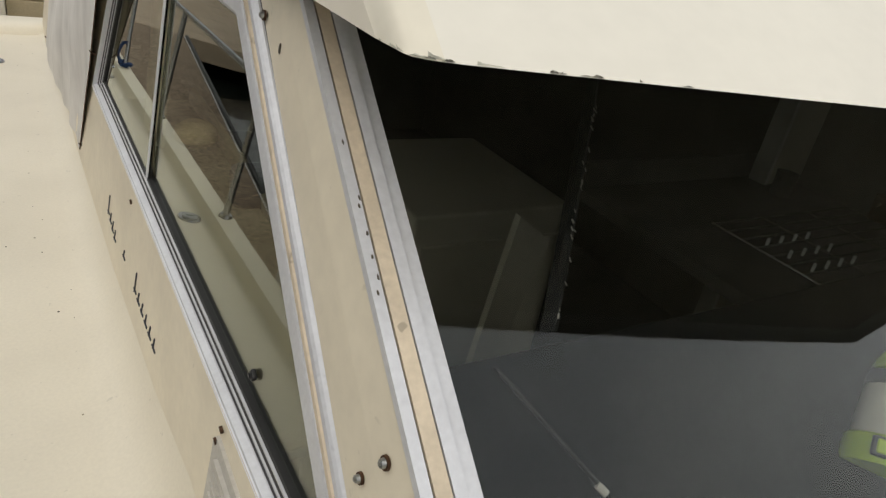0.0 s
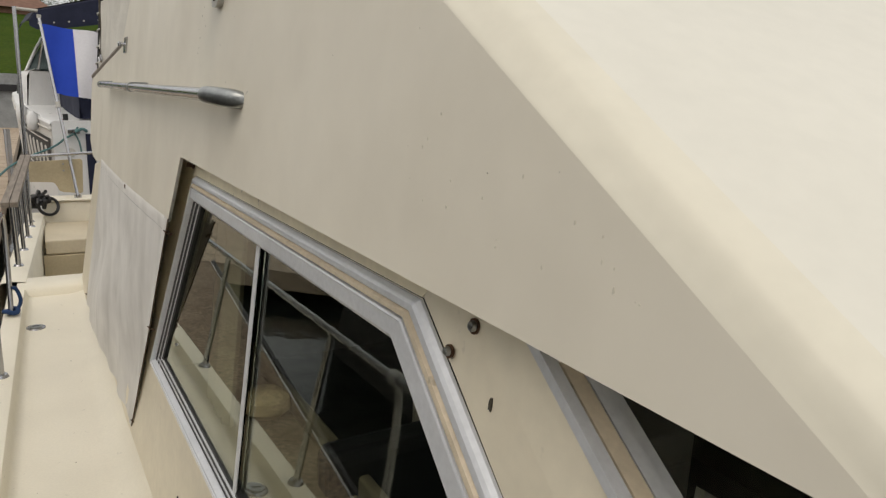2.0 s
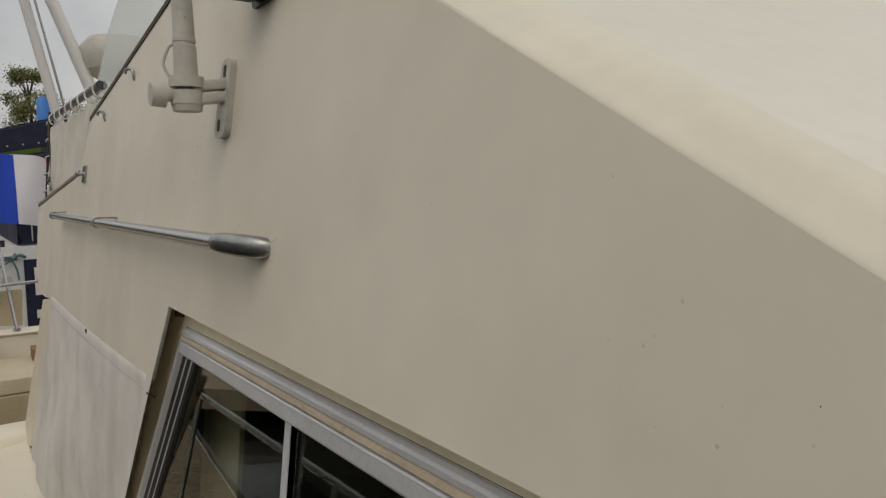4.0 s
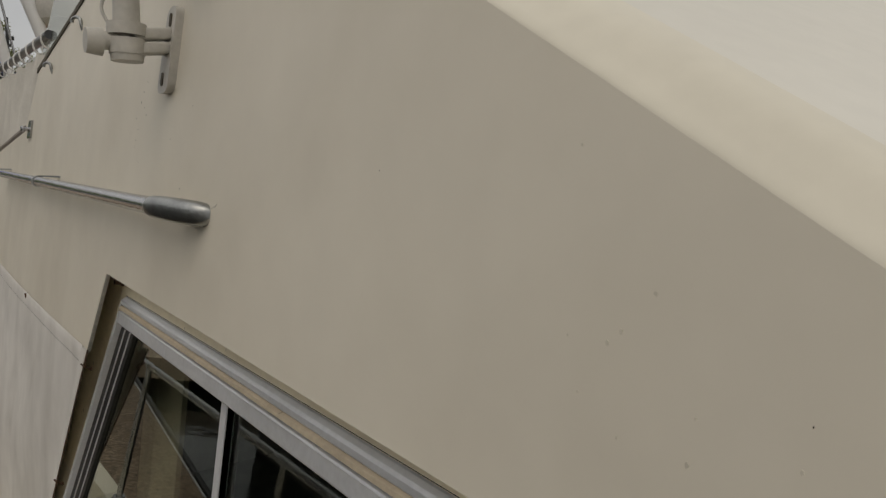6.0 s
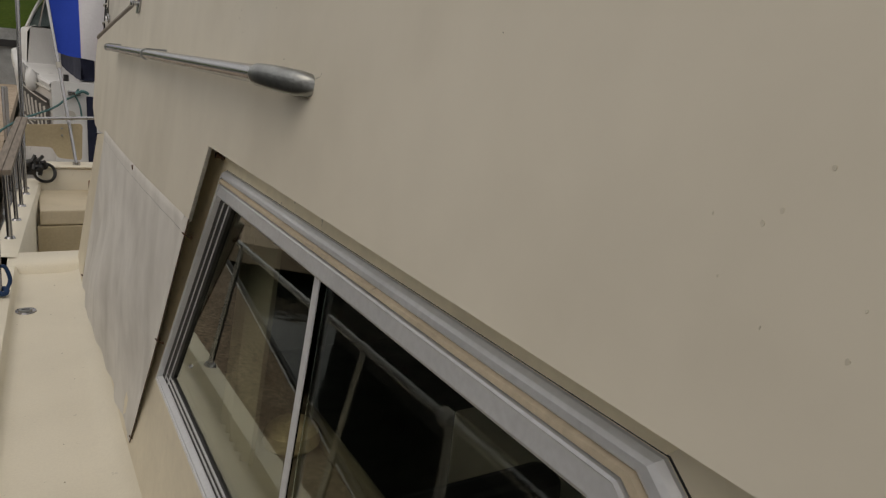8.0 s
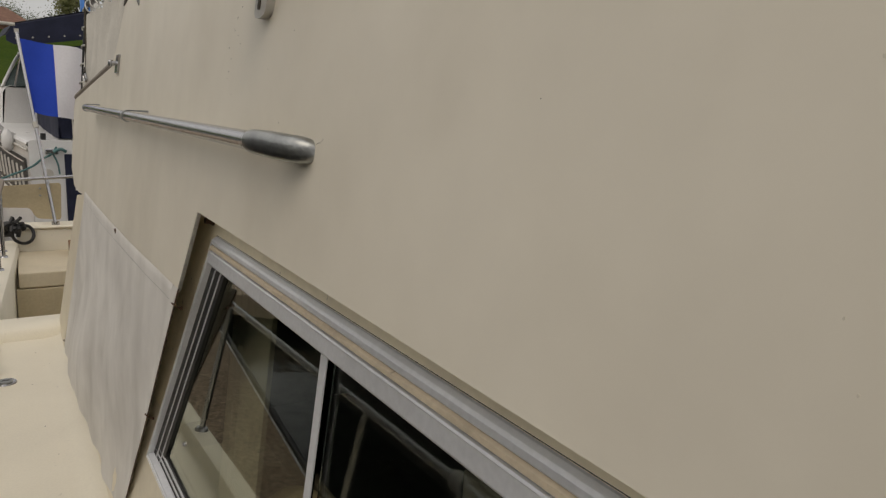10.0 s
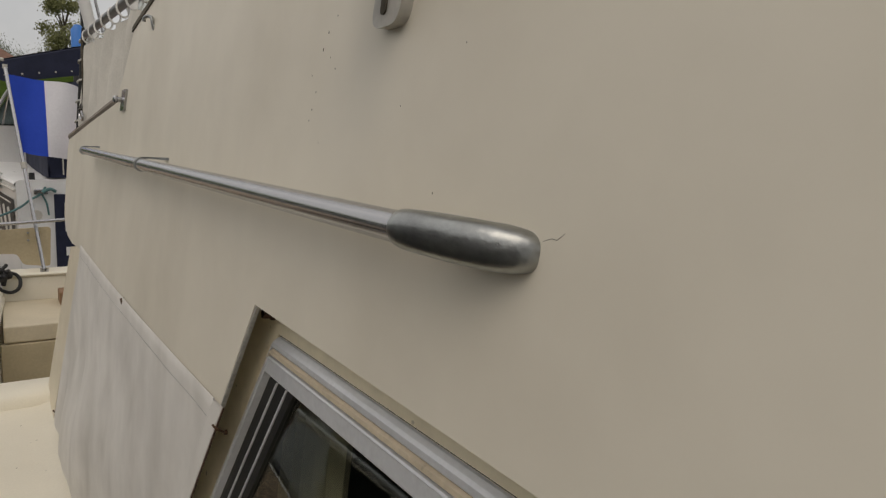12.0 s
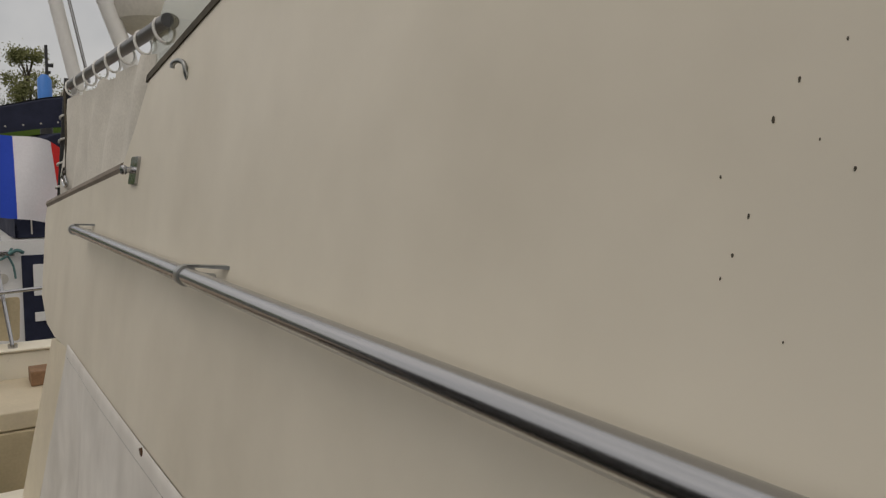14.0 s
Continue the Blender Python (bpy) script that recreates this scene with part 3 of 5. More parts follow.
rng = random.Random(7)
FAINT_DECK = material("faint_deck_stain", (0.42, 0.37, 0.27), 0.8, vary=0.2)
SPOT = material("dark_grime", (0.10, 0.085, 0.06), 0.9, vary=0.3)
on_post = lambda y, z, d: on_front(y, z, d - 0.0045)
spot("hole", on_post, blotch(0.822, 0.953, 0.0035, 0.008, rng), SPOT, cabin_side)
for k in range(26):
    x, y = rng.uniform(-0.18, 0.08), rng.uniform(0.6, 4.6)
    r = rng.uniform(0.0008, 0.0028)
    part("deck_fleck", disc(r, 0.0012, 7, Matrix.Translation((x, y, 0.0012))), SPOT if k % 3 else FAINT_DECK, deck)
for y, z, w in ((1.929, 1.385, 4), (1.939, 1.367, 5), (1.963, 1.341, 3), (1.901, 1.344, 3), (1.946, 1.322, 3), (1.952, 1.303, 3), (1.957, 1.291, 2.5), (1.923, 1.266, 2), (1.917, 1.357, 2), (1.680, 1.229, 2), (1.910, 1.40, 2.5), (1.75, 1.30, 1.5), (1.66, 1.345, 1.5), (0.807, 1.160, 1.6), (1.161, 1.261, 1.4)):
    spot("fleck", on_upper, blotch(y, z, w * 0.0002, w * 0.00046, rng), SPOT, flybridge)
DULL = material("dull_water_stain", (0.655, 0.61, 0.505), 0.7, vary=0.1)
for k in range(22):
    y = rng.uniform(0.62, 0.98)
    w = rng.uniform(0.0005, 0.0014)
    spot("fleck", on_upper, blotch(y, 1.09 + rng.random() * min(0.34, 0.5 * (y - 0.55)), w, w * rng.uniform(1.2, 2.2), rng), DULL, flybridge)
for k in range(16):
    y = 0.83 + 1.2 * rng.random() ** 1.3
    spot("speck", on_side, blotch(y, 1.022 + rng.uniform(-0.006, 0.02), 0.0016 * rng.uniform(0.6, 1.6), 0.003 * rng.uniform(0.6, 2.0), rng), SPOT, cabin_side)
for k in range(14):
    z = rng.uniform(0.45, 1.0)
    spot("speck", lambda x, zz, d: on_screen(x, zz, d - 0.0097), blotch(0.281 + (z - 1.047) * 0.1165 + rng.uniform(0.001, 0.008), z, 0.0012, 0.0018, rng), SPOT, screen)
# hairline crack by the rail's tip, thin scratch on the front
part("crack", tube([on_upper(1.543, 1.2085, 0.0), on_upper(1.536, 1.211, 0.0), on_upper(1.531, 1.2105, 0.0), on_upper(1.525, 1.2155, 0.0)], 0.0002, 5), SPOT, flybridge)


# chipped lower edge of the overhang
CHIP = material("chipped_laminate", (0.20, 0.19, 0.14), 0.9, vary=0.45, scale=60, grain=220, bump=0.002)
CHIP_LIGHT = material("pale_broken_gelcoat", (0.55, 0.54, 0.44), 0.8, vary=0.3, scale=80, grain=200, bump=0.002)


def edge_point(t, up):
    """Along the overhang's lower edge: t counts metres from the ridge, forward and then across."""
    lo, hi = nose_row(1.0475 + up), t
    walked = 0.0
    for a, b in zip(lo, lo[1:]):
        seg = (b - a).length
        if walked + seg >= hi:
            q = a.lerp(b, (hi - walked) / seg)
            side = (b - a).normalized()
            out = Vector((side.y, -side.x, 0.3)).normalized()
            if out.y > 0:
                out = -out
            return q + out * 0.0012
        walked += seg
    return lo[-1]


for k in range(16):
    t = rng.choice((rng.uniform(0.0, 0.11), rng.uniform(0.06, 0.2), rng.uniform(0.0, 0.5)))
    w, h = rng.uniform(0.001, 0.006), rng.uniform(0.0006, 0.0020)
    pts = [edge_point(max(t - w, 0.0), 0.0), edge_point(t + w, 0.0), edge_point(t + w * rng.uniform(0.2, 0.9), h * rng.uniform(0.4, 1)), edge_point(t, h), edge_point(max(t - w * rng.uniform(0.3, 0.9), 0), h * rng.uniform(0.2, 0.7))]
    part("chip", raw(pts + [p + Vector((0.002, 0.003, -0.0005)) for p in pts], [tuple(range(5)), (5, 6, 7, 8, 9)] + [(i, 5 + i, 5 + (i + 1) % 5, (i + 1) % 5) for i in range(5)]), CHIP if k % 3 else CHIP_LIGHT, nose)
for t0, w, h in ((0.062, 0.020, 0.0040), (0.098, 0.022, 0.0022), (0.035, 0.008, 0.0030), (0.16, 0.012, 0.0016)):
    shape = [(t0, 0.0), (t0 + 0.08 * w, h), (t0 + 0.2 * w, 0.6 * h), (t0 + 0.45 * w, 0.5 * h), (t0 + 0.7 * w, 0.25 * h), (t0 + 0.85 * w, 0.35 * h), (t0 + w, 0.0)]
    pts = [edge_point(t, u) for t, u in shape]
    middle = edge_point(t0 + 0.4 * w, 0.2 * h)
    part("chip", raw(pts + [middle], [(i, i + 1, len(pts)) for i in range(len(pts) - 1)]), CHIP_LIGHT, nose)

# ---- scribbled marker line on the cabin side: unreadable strokes ----
writing = thing("marker_writing", "faded black marker strokes on the cream cabin side", "writing")


def stroke(points):
    part("stroke", tube([on_side(y, z, -0.0003) for y, z in points], 0.0030, 6), INK, writing)


def bars(y0, z0, y1, z1, n, tall):
    for i in range(n):
        u = (i + 0.5) / n
        y, z = y0 + (y1 - y0) * u, z0 + (z1 - z0) * u
        h = tall * (1.0 if i == 0 else 0.5)
        stroke([(y, z), (y - 0.006, z + h)])
        stroke([(y + 0.010, z + h * 0.1), (y - 0.022, z + h * 0.12)])


bars(2.0, 0.175, 1.82, 0.155, 4, 0.06)
bars(1.71, 0.185, 1.67, 0.185, 1, 0.022)
bars(1.54, 0.185, 1.25, 0.19, 6, 0.055)

# ---- vent plate low on the cabin side ----
vent = thing("vent_plate", "small louvred vent plate screwed to the cabin side", "vent")
part("plate", panel(rounded([(0.81, 0.36), (0.57, 0.34), (0.57, 0.18), (0.81, 0.20)], 0.02), lambda y, z, d: on_side(y, z, d - 0.006), 0.008), PLASTIC, vent)
for k in range(5):
    z = 0.228 + 0.022 * k
    part("louvre", panel(rounded([(0.78, z + 0.006), (0.60, z - 0.009), (0.60, z + 0.004), (0.78, z + 0.019)], 0.005), lambda y, z, d: on_side(y, z, d - 0.013), 0.007), PLASTIC, vent)
for y, z in ((0.80, 0.350), (0.80, 0.212), (1.66, 0.357), (0.785, 0.385)):
    screw = tagged(part("screw", disc(0.0062, 0.005, 12, Matrix.Translation(on_side(y, z, -0.006 if y < 1 else -0.002)) @ pose(0, 0, 0, 0, 83, 0)), RUST), "small rusty screw head on the cabin side", "screw", "screws")


# ---- deck fillers ----
def deck_filler(x, y):
    f = thing("deck_filler", "round stainless deck filler cap", "deck fitting", "deck fillers")
    part("flange", disc(0.045, 0.006, 32, Matrix.Translation((x, y, 0.003)), 0.042), STEEL, f, smooth=True)
    cap = part("cap", disc(0.029, 0.005, 28, Matrix.Translation((x, y, 0.0085)), 0.028), CAST, f, smooth=True)
    part("key_slot", box((x - 0.016, y - 0.003, 0.0105), (x + 0.016, y + 0.003, 0.0125)), BLACK, cap)


deck_filler(-0.170, 2.395), deck_filler(-0.137, 4.204)

# ---- antenna bracket, hooks and fastener on the flybridge side ----
bracket = thing("antenna_bracket", "white plastic ratchet antenna mount on the flybridge side", "antenna mount")
plate_loop = rounded([(1.805, 1.370), (1.752, 1.370), (1.744, 1.498), (1.788, 1.498)], 0.019, 5)
base_plate = part("base_plate", panel(plate_loop, lambda y, z, d: on_upper(y, z, d - 0.012), 0.013), PLASTIC, bracket, smooth=True)
for y, z in ((1.781, 1.391), (1.768, 1.478)):
    part("slot", panel(rounded([(y + 0.005, z - 0.010), (y - 0.005, z - 0.010), (y - 0.005, z + 0.010), (y + 0.005, z + 0.010)], 0.005), lambda yy, zz, d: on_upper(yy, zz, d - 0.0135), 0.003), SPOT, base_plate, "dark screw slot")
for dz in (-0.008, 0.013):
    c = on_upper(1.772, 1.446 + dz)
    part("arm", box((-0.066, -0.015, -0.0085), (-0.006, 0.015, 0.0085), 0.004, Matrix.Translation(c) @ pose(0, 0, 0, 0, -9, 0)), PLASTIC, bracket, smooth=True)
c = on_upper(1.772, 1.449)
part("knuckle", join(disc(0.0245, 0.022, 24, Matrix.Translation(c + Vector((-0.070, 0.0, -0.018)))), disc(0.022, 0.012, 24, Matrix.Translation(c + Vector((-0.070, 0, -0.033))), 0.0235)), PLASTIC, bracket, smooth=True)
part("clamp_ring", disc(0.027, 0.017, 24, Matrix.Translation(c + Vector((-0.070, 0, 0.006)))), PLASTIC, bracket, smooth=True)
part("knob", join(disc(0.018, 0.022, 12, Matrix.Translation(c + Vector((-0.112, 0.01, -0.014))) @ pose(0, 0, 0, 0, 90, 0), 0.020), disc(0.013, 0.02, 16, Matrix.Translation(c + Vector((-0.094, 0.005, -0.012))) @ pose(0, 0, 0, 0, 90, 0))), PLASTIC, bracket, smooth=True)
part("ferrule", join(tube([c + Vector((-0.070, 0, 0.012)), c + Vector((-0.070, 0, 0.062)), c + Vector((-0.0705, 0, 0.063)), c + Vector((-0.0705, 0, 0.068)), c + Vector((-0.0705, 0, 0.069)), c + Vector((-0.0705, 0, 0.075)), c + Vector((-0.0705, 0, 0.076)), c + Vector((-0.072, 0.0, 0.20)), c + Vector((-0.072, 0, 0.22))], [0.0185, 0.0178, 0.0166, 0.0166, 0.0178, 0.0178, 0.0166, 0.0150, 0.010], 20), tube([c + Vector((-0.072, 0, 0.2)), c + Vector((-0.075, 0.02, 2.2))], [0.008, 0.003], 10)), PLASTIC, bracket, smooth=True)
part("cable", tube(curve([c + Vector((-0.090, 0.012, 0.01)), c + Vector((-0.099, 0.018, 0.035)), c + Vector((-0.092, 0.014, 0.060)), c + Vector((-0.086, 0.010, 0.066))], 6), 0.0025, 8), PLASTIC, bracket, smooth=True)


side_light = thing("navigation_light", "black navigation side light on the flybridge side", "navigation light")
c = on_upper(1.63, 1.612)
part("backplate", panel(rounded([(1.68, 1.557), (1.58, 1.557), (1.58, 1.69), (1.68, 1.69)], 0.015), lambda y, z, d: on_upper(y, z, d - 0.006), 0.007), BLACK, side_light)
part("housing", box((-0.075, -0.045, -0.05), (-0.006, 0.045, 0.07), 0.018, Matrix.Translation(c)), BLACK, side_light, smooth=True)


def wall_hook(y, z):
    h = thing("wall_hook", "small grey plastic hook on the flybridge side", "hook", "hooks on the flybridge side")
    p = on_upper(y, z)
    bend = ((0, -0.012, -0.020), (-0.004, -0.012, -0.008), (-0.006, -0.010, 0.006), (-0.012, 0.004, 0.012), (-0.018, 0.014, 0.008), (-0.019, 0.016, 0.0))
    part("hook", tube(curve([p + Vector(q) for q in bend], 6), 0.0042, 10), CAST, h, smooth=True)
    part("foot", disc(0.007, 0.006, 14, Matrix.Translation(p + Vector((-0.002, -0.012, -0.014))) @ pose(0, 0, 0, 0, 83, 0)), CAST, h, smooth=True)


wall_hook(3.00, 1.54), wall_hook(2.585, 1.604)

fastener = thing("turn_fastener", "chromed turn fastener on a plate", "fastener")
part("plate", panel(rounded([(3.368, 1.340), (3.300, 1.340), (3.288, 1.398), (3.356, 1.398)], 0.006), lambda y, z, d: on_upper(y, z, d - 0.006), 0.008), STEEL, fastener)
p = on_upper(3.327, 1.37)
part("knob", join(disc(0.007, 0.022, 16, Matrix.Translation(p + Vector((-0.014, 0, 0))) @ pose(0, 0, 0, 0, 90, 0)), box((-0.030, -0.012, -0.010), (-0.020, 0.012, 0.010), 0.004, Matrix.Translation(p))), STEEL, fastener, smooth=True)

# ---- canvas dodger laced to a tube above the coaming ----
dodger = thing("dodger_canvas", "pale canvas dodger laced to a dark tube with white cord", "canvas")
RAIL_A, RAIL_B = Vector((0.305, 4.60, 1.70)), Vector((0.315, 3.22, 1.668))
part("tube", tube([RAIL_A, RAIL_B], 0.0145, 16), material("grey_tube", (0.10, 0.10, 0.105), 0.35, metal=0.6, vary=0.1), dodger, smooth=True)
part("upright", tube([(0.268, 4.66, 1.30), (0.303, 4.63, 1.73)], 0.010, 12), RUBBER, dodger, smooth=True)
rows = []
for i in range(25):
    u = i / 24
    top = RAIL_A.lerp(RAIL_B, u * 0.985 + 0.005) + Vector((0, 0, -0.045 - 0.010 * abs(math.sin(u * 8 * math.pi))))
    y_b = 4.60 + (3.34 - 4.60) * u
    bottom = on_upper(y_b, (1.245 + (4.96 - y_b) * 0.0767) if y_b > 3.487 else 1.358 + (3.487 - y_b) * 0.85, 0.012)
    rows.append([top.lerp(bottom, v) + Vector((-0.018 * math.sin(u * 30 + v) * (1 - v * 0.4) * 0.7 - 0.01 * noise.noise((u * 6, v * 2, 0)), 0, 0)) for v in [k / 14 for k in range(15)]])
part("cloth", loft(rows), material("pale_dodger_canvas", (0.70, 0.67, 0.60), 0.9, vary=0.1, scale=6, grain=150, bump=0.0008), dodger, smooth=True)
CORD = material("white_cord", (0.66, 0.65, 0.62), 0.8, vary=0.15, scale=40, grain=200)
for k in range(8):
    c = RAIL_A.lerp(RAIL_B, 0.04 + 0.93 * (k / 7) ** 0.95) + Vector((0, 0, -0.014))
    part("lacing", tube([c + Vector((math.cos(a) * 0.0185, 0.020 * math.sin(a), math.sin(a) * 0.029)) for a in [2 * math.pi * q / 18 for q in range(18)]], 0.0034, 8, closed=True), CORD, dodger, smooth=True)
for k in range(5):
    c = Vector((0.268, 4.66, 1.30)).lerp(Vector((0.303, 4.63, 1.73)), 0.06 + 0.2 * k)
    part("lacing", tube(curve([c + Vector((-0.012, 0.016, 0.0)), c + Vector((-0.014, -0.02, 0.006)), c + Vector((0.0, -0.075, 0.012))], 5), 0.004, 8), CORD, dodger, smooth=True)
part("halyard", tube(curve([(0.285, 4.56, 1.68), (0.279, 4.52, 1.5), (0.272, 4.51, 1.37)], 6), 0.004, 8), SPOT, dodger, "brown cord")
part("shackle", tube(curve([(0.268, 4.50, 1.40), (0.262, 4.52, 1.36), (0.266, 4.49, 1.335), (0.268, 4.45, 1.345), (0.266, 4.47, 1.37)], 6), 0.005, 8), STEEL, dodger, smooth=True)
cap = part("capping", tube([on_upper(4.96, 1.262, 0.010), on_upper(4.2, 1.322, 0.012), on_upper(3.487, 1.377, 0.012)], 0.017, 8), TEAK, flybridge)

# acrylic wind deflector on the coaming
deflector = thing("wind_deflector", "scratched clear acrylic wind deflector on the flybridge coaming", "windscreen")
part("sheet", panel([(3.305, 1.560), (1.75, 1.787), (1.75, 2.15), (2.55, 2.12), (3.16, 1.84), (3.372, 1.64)], lambda y, z, d: on_upper(y, z, d + 0.016), 0.005), glass_material("grey_acrylic", (0.80, 0.81, 0.78), 0.03), deflector).visible_shadow = False
part("channel", panel([(3.30, 1.552), (1.75, 1.779), (1.75, 1.793), (3.295, 1.567)], lambda y, z, d: on_upper(y, z, d - 0.003), 0.012), SPOT, deflector, "dark bottom channel")

arch = thing("radar_arch", "pair of white tubular arch legs behind the dodger", "arch")
part("leg", tube([(0.42, 4.75, 1.05), (0.335, 4.62, 1.70), (0.12, 4.60, 2.75)], 0.024, 18), WHITE, arch, smooth=True)
part("leg", tube([(0.80, 4.6, 1.05), (0.53, 4.52, 1.70), (0.16, 4.5, 2.72)], 0.030, 18), WHITE, arch, smooth=True)
part("stay", tube([(0.375, 4.62, 1.72), (0.17, 4.60, 2.75)], 0.006, 10), STEEL, arch, smooth=True)
dome = thing("radome", "white domed antenna housing on the flybridge", "radome")
part("shell", loft([[Vector((0.63 + math.cos(a) * r, 4.55 + math.sin(a) * r, z)) for a in [2 * math.pi * k / 28 for k in range(28)]] for r, z in ((0.001, 1.905), (0.12, 1.91), (0.18, 1.945), (0.195, 1.99), (0.19, 2.06), (0.15, 2.11), (0.001, 2.13))], close=True), PLASTIC, dome, smooth=True)
part("post", tube([(0.63, 4.55, 1.05), (0.63, 4.55, 1.91)], 0.03, 14), WHITE, dome, smooth=True)
flybridge_floor = tagged(part("flybridge_floor", box((0.26, 1.6, 1.06), (2 * CENTRE - 0.26, 4.85, 1.10)), DECK), "cream flybridge sole", "floor", kind="structure")
far_side = tagged(part("wall_flybridge_far_side", box((2 * CENTRE - 0.29, 1.75, 1.05), (2 * CENTRE - 0.25, 4.9, 1.45)), GEL_SIDE), "cream far flybridge side", "wall", kind="structure")

def turned_at(x, y, z, outline, sides=24):
    """A round body standing at a place."""
    return loft([[Vector((x + math.cos(a) * r, y + math.sin(a) * r, z + h)) for a in [2 * math.pi * k / sides for k in range(sides)]] for r, h in outline], close=True)


# ---- cabin interior behind the glass, its dimness put into the colours ----
cabin_floor = tagged(part("cabin_floor", box((0.30, -0.5, -0.62), (2.75, 4.7, -0.56)), DARK), "cabin sole, shade put into its dark colour", "floor", kind="structure")
tagged(part("wall_aft", box((0.30, 4.64, -0.56), (2.75, 4.70, 1.045)), DARK), "aft bulkhead, shade put into its dark colour", "wall", kind="structure")
tagged(part("wall_fore", box((0.16, -0.36, -0.56), (2.75, -0.30, 0.345)), DARK), "forward bulkhead, shade put into its dark colour", "wall", kind="structure")
lining = tagged(part("wall_lining", panel([(0.5, 0.34), (4.6, 0.34), (4.6, -0.56), (-0.3, -0.56), (-0.3, 0.30)], lambda y, z, d: on_side(y, z, d + 0.06), 0.02), DARK), "lining under the side window, shade put into its dark colour", "wall", kind="structure")
bow_rows = []
for k in range(13):
    f = k / 12
    y = -2.5 - 3.2 * f
    half = 1.62 * (1 - f ** 2.2) + 0.02
    bow_rows.append([Vector((1.29 - half * (0.8 - 0.5 * f), y + 0.4 * f, -0.95)), Vector((1.29 - half, y, 0.02 + 0.25 * f)), Vector((1.29 - half, y, 0.05 + 0.25 * f)), Vector((1.29 - half + 0.10 * (1 - f), y, 0.05 + 0.25 * f)), Vector((1.29 - 0.68 * half, y, 0.352 - 0.05 * f)), Vector((1.29 + 0.68 * half, y, 0.352 - 0.05 * f)), Vector((1.29 + half - 0.10 * (1 - f), y, 0.05 + 0.25 * f)), Vector((1.29 + half, y, 0.05 + 0.25 * f)), Vector((1.29 + half, y, 0.02 + 0.25 * f)), Vector((1.29 + half * (0.8 - 0.5 * f), y + 0.4 * f, -0.95))])
tagged(part("floor_bow", loft(bow_rows), DECK), "cream bow and foredeck", "deck", kind="structure")
tagged(part("floor_far_deck", loft([[Vector((x, y, z)) for x, z in ((2.80, 0.10), (2.81, 0.0), (2.86, 0.0), (2.90, 0.05), (2.94, 0.05), (2.95, -0.95))] for y in (-2.5, 0, 2, 4.85)]), DECK), "far side deck and hull", "deck", kind="structure")
coachroof = tagged(part("floor_foredeck", box((0.19, -2.5, 0.30), (2.9, -0.24, 0.352), 0.01), DECK), "cream foredeck", "deck", kind="structure")

dash = thing("dashboard", "black dashboard behind the windscreen", "dashboard")
part("top", panel([(0.262, 0.79), (0.262, 0.34), (2.74, 0.34), (2.74, 0.79)], lambda x, z, d: on_screen(x, z, d + 0.17), 0.03), DASH, dash)
part("front", box((0.30, 0.53, -0.56), (2.74, 0.56, 0.58)), DASH, dash)

cupboard = thing("galley_cupboard", "cream galley cupboard inside the cabin, dimness put into its colour", "cupboard")
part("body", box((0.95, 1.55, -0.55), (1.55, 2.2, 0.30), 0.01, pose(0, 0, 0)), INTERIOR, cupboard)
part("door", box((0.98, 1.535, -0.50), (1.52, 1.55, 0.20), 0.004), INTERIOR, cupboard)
worktop = thing("worktop", "dark galley worktop with a raised edge", "worktop")
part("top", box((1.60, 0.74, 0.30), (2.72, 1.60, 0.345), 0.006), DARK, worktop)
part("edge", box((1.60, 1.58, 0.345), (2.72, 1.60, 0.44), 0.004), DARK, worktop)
rack = thing("dish_rack", "wire dish rack with cups and cutlery on the worktop", "dish rack")
for k in range(9):
    y = 0.78 + 0.055 * k
    part("wire", tube([(1.85, y, 0.365), (2.62, y, 0.365)], 0.004, 8), STEEL, rack, smooth=True)
for x in (1.85, 2.1, 2.36, 2.62):
    part("wire", tube([(x, 0.78, 0.37), (x, 1.22, 0.37)], 0.0035, 8), STEEL, rack, smooth=True)
# pegs coloured white to stand in for glints on the rack
for i in range(4):
    for j in range(3):
        part("glint_peg", tube([(1.92 + 0.07 * i, 0.90 + 0.08 * j, 0.365), (1.92 + 0.07 * i, 0.90 + 0.08 * j, 0.39)], 0.005, 8), WHITE, rack, smooth=True)
for x, y, c in ((2.63, 1.10, RUST), (2.40, 1.36, DARK), (2.58, 0.98, PLASTIC)):
    mug = thing("mug", "mug standing in the dish rack", "mug", "mugs in the rack")
    part("cup", loft([[Vector((x + math.cos(a) * r, y + math.sin(a) * r, z)) for a in [2 * math.pi * k / 18 for k in range(18)]] for r, z in ((0.001, 0.372), (0.036, 0.372), (0.04, 0.46), (0.036, 0.46), (0.033, 0.385), (0.001, 0.385))], close=True), c, mug, smooth=True)
    part("handle", tube([(x - 0.038, y, 0.44), (x - 0.065, y, 0.43), (x - 0.065, y, 0.40), (x - 0.038, y, 0.39)], 0.005, 8), c, mug, smooth=True)
seat = thing("helm_seat", "dark padded helm seat inside the cabin", "seat")
part("cushion", box((0.45, 1.2, -0.2), (0.9, 1.7, -0.08), 0.03), DARK, seat)
part("backrest", box((0.45, 1.66, -0.1), (0.9, 1.76, 0.42), 0.03), BLACK, seat)
part("pedestal", tube([(0.67, 1.45, -0.56), (0.67, 1.45, -0.2)], 0.05, 14), BLACK, seat, smooth=True)
locker = thing("locker_panel", "cream locker panel below the windscreen, dimness put into its colour", "locker")
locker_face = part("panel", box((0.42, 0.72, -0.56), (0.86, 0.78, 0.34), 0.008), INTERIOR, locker)
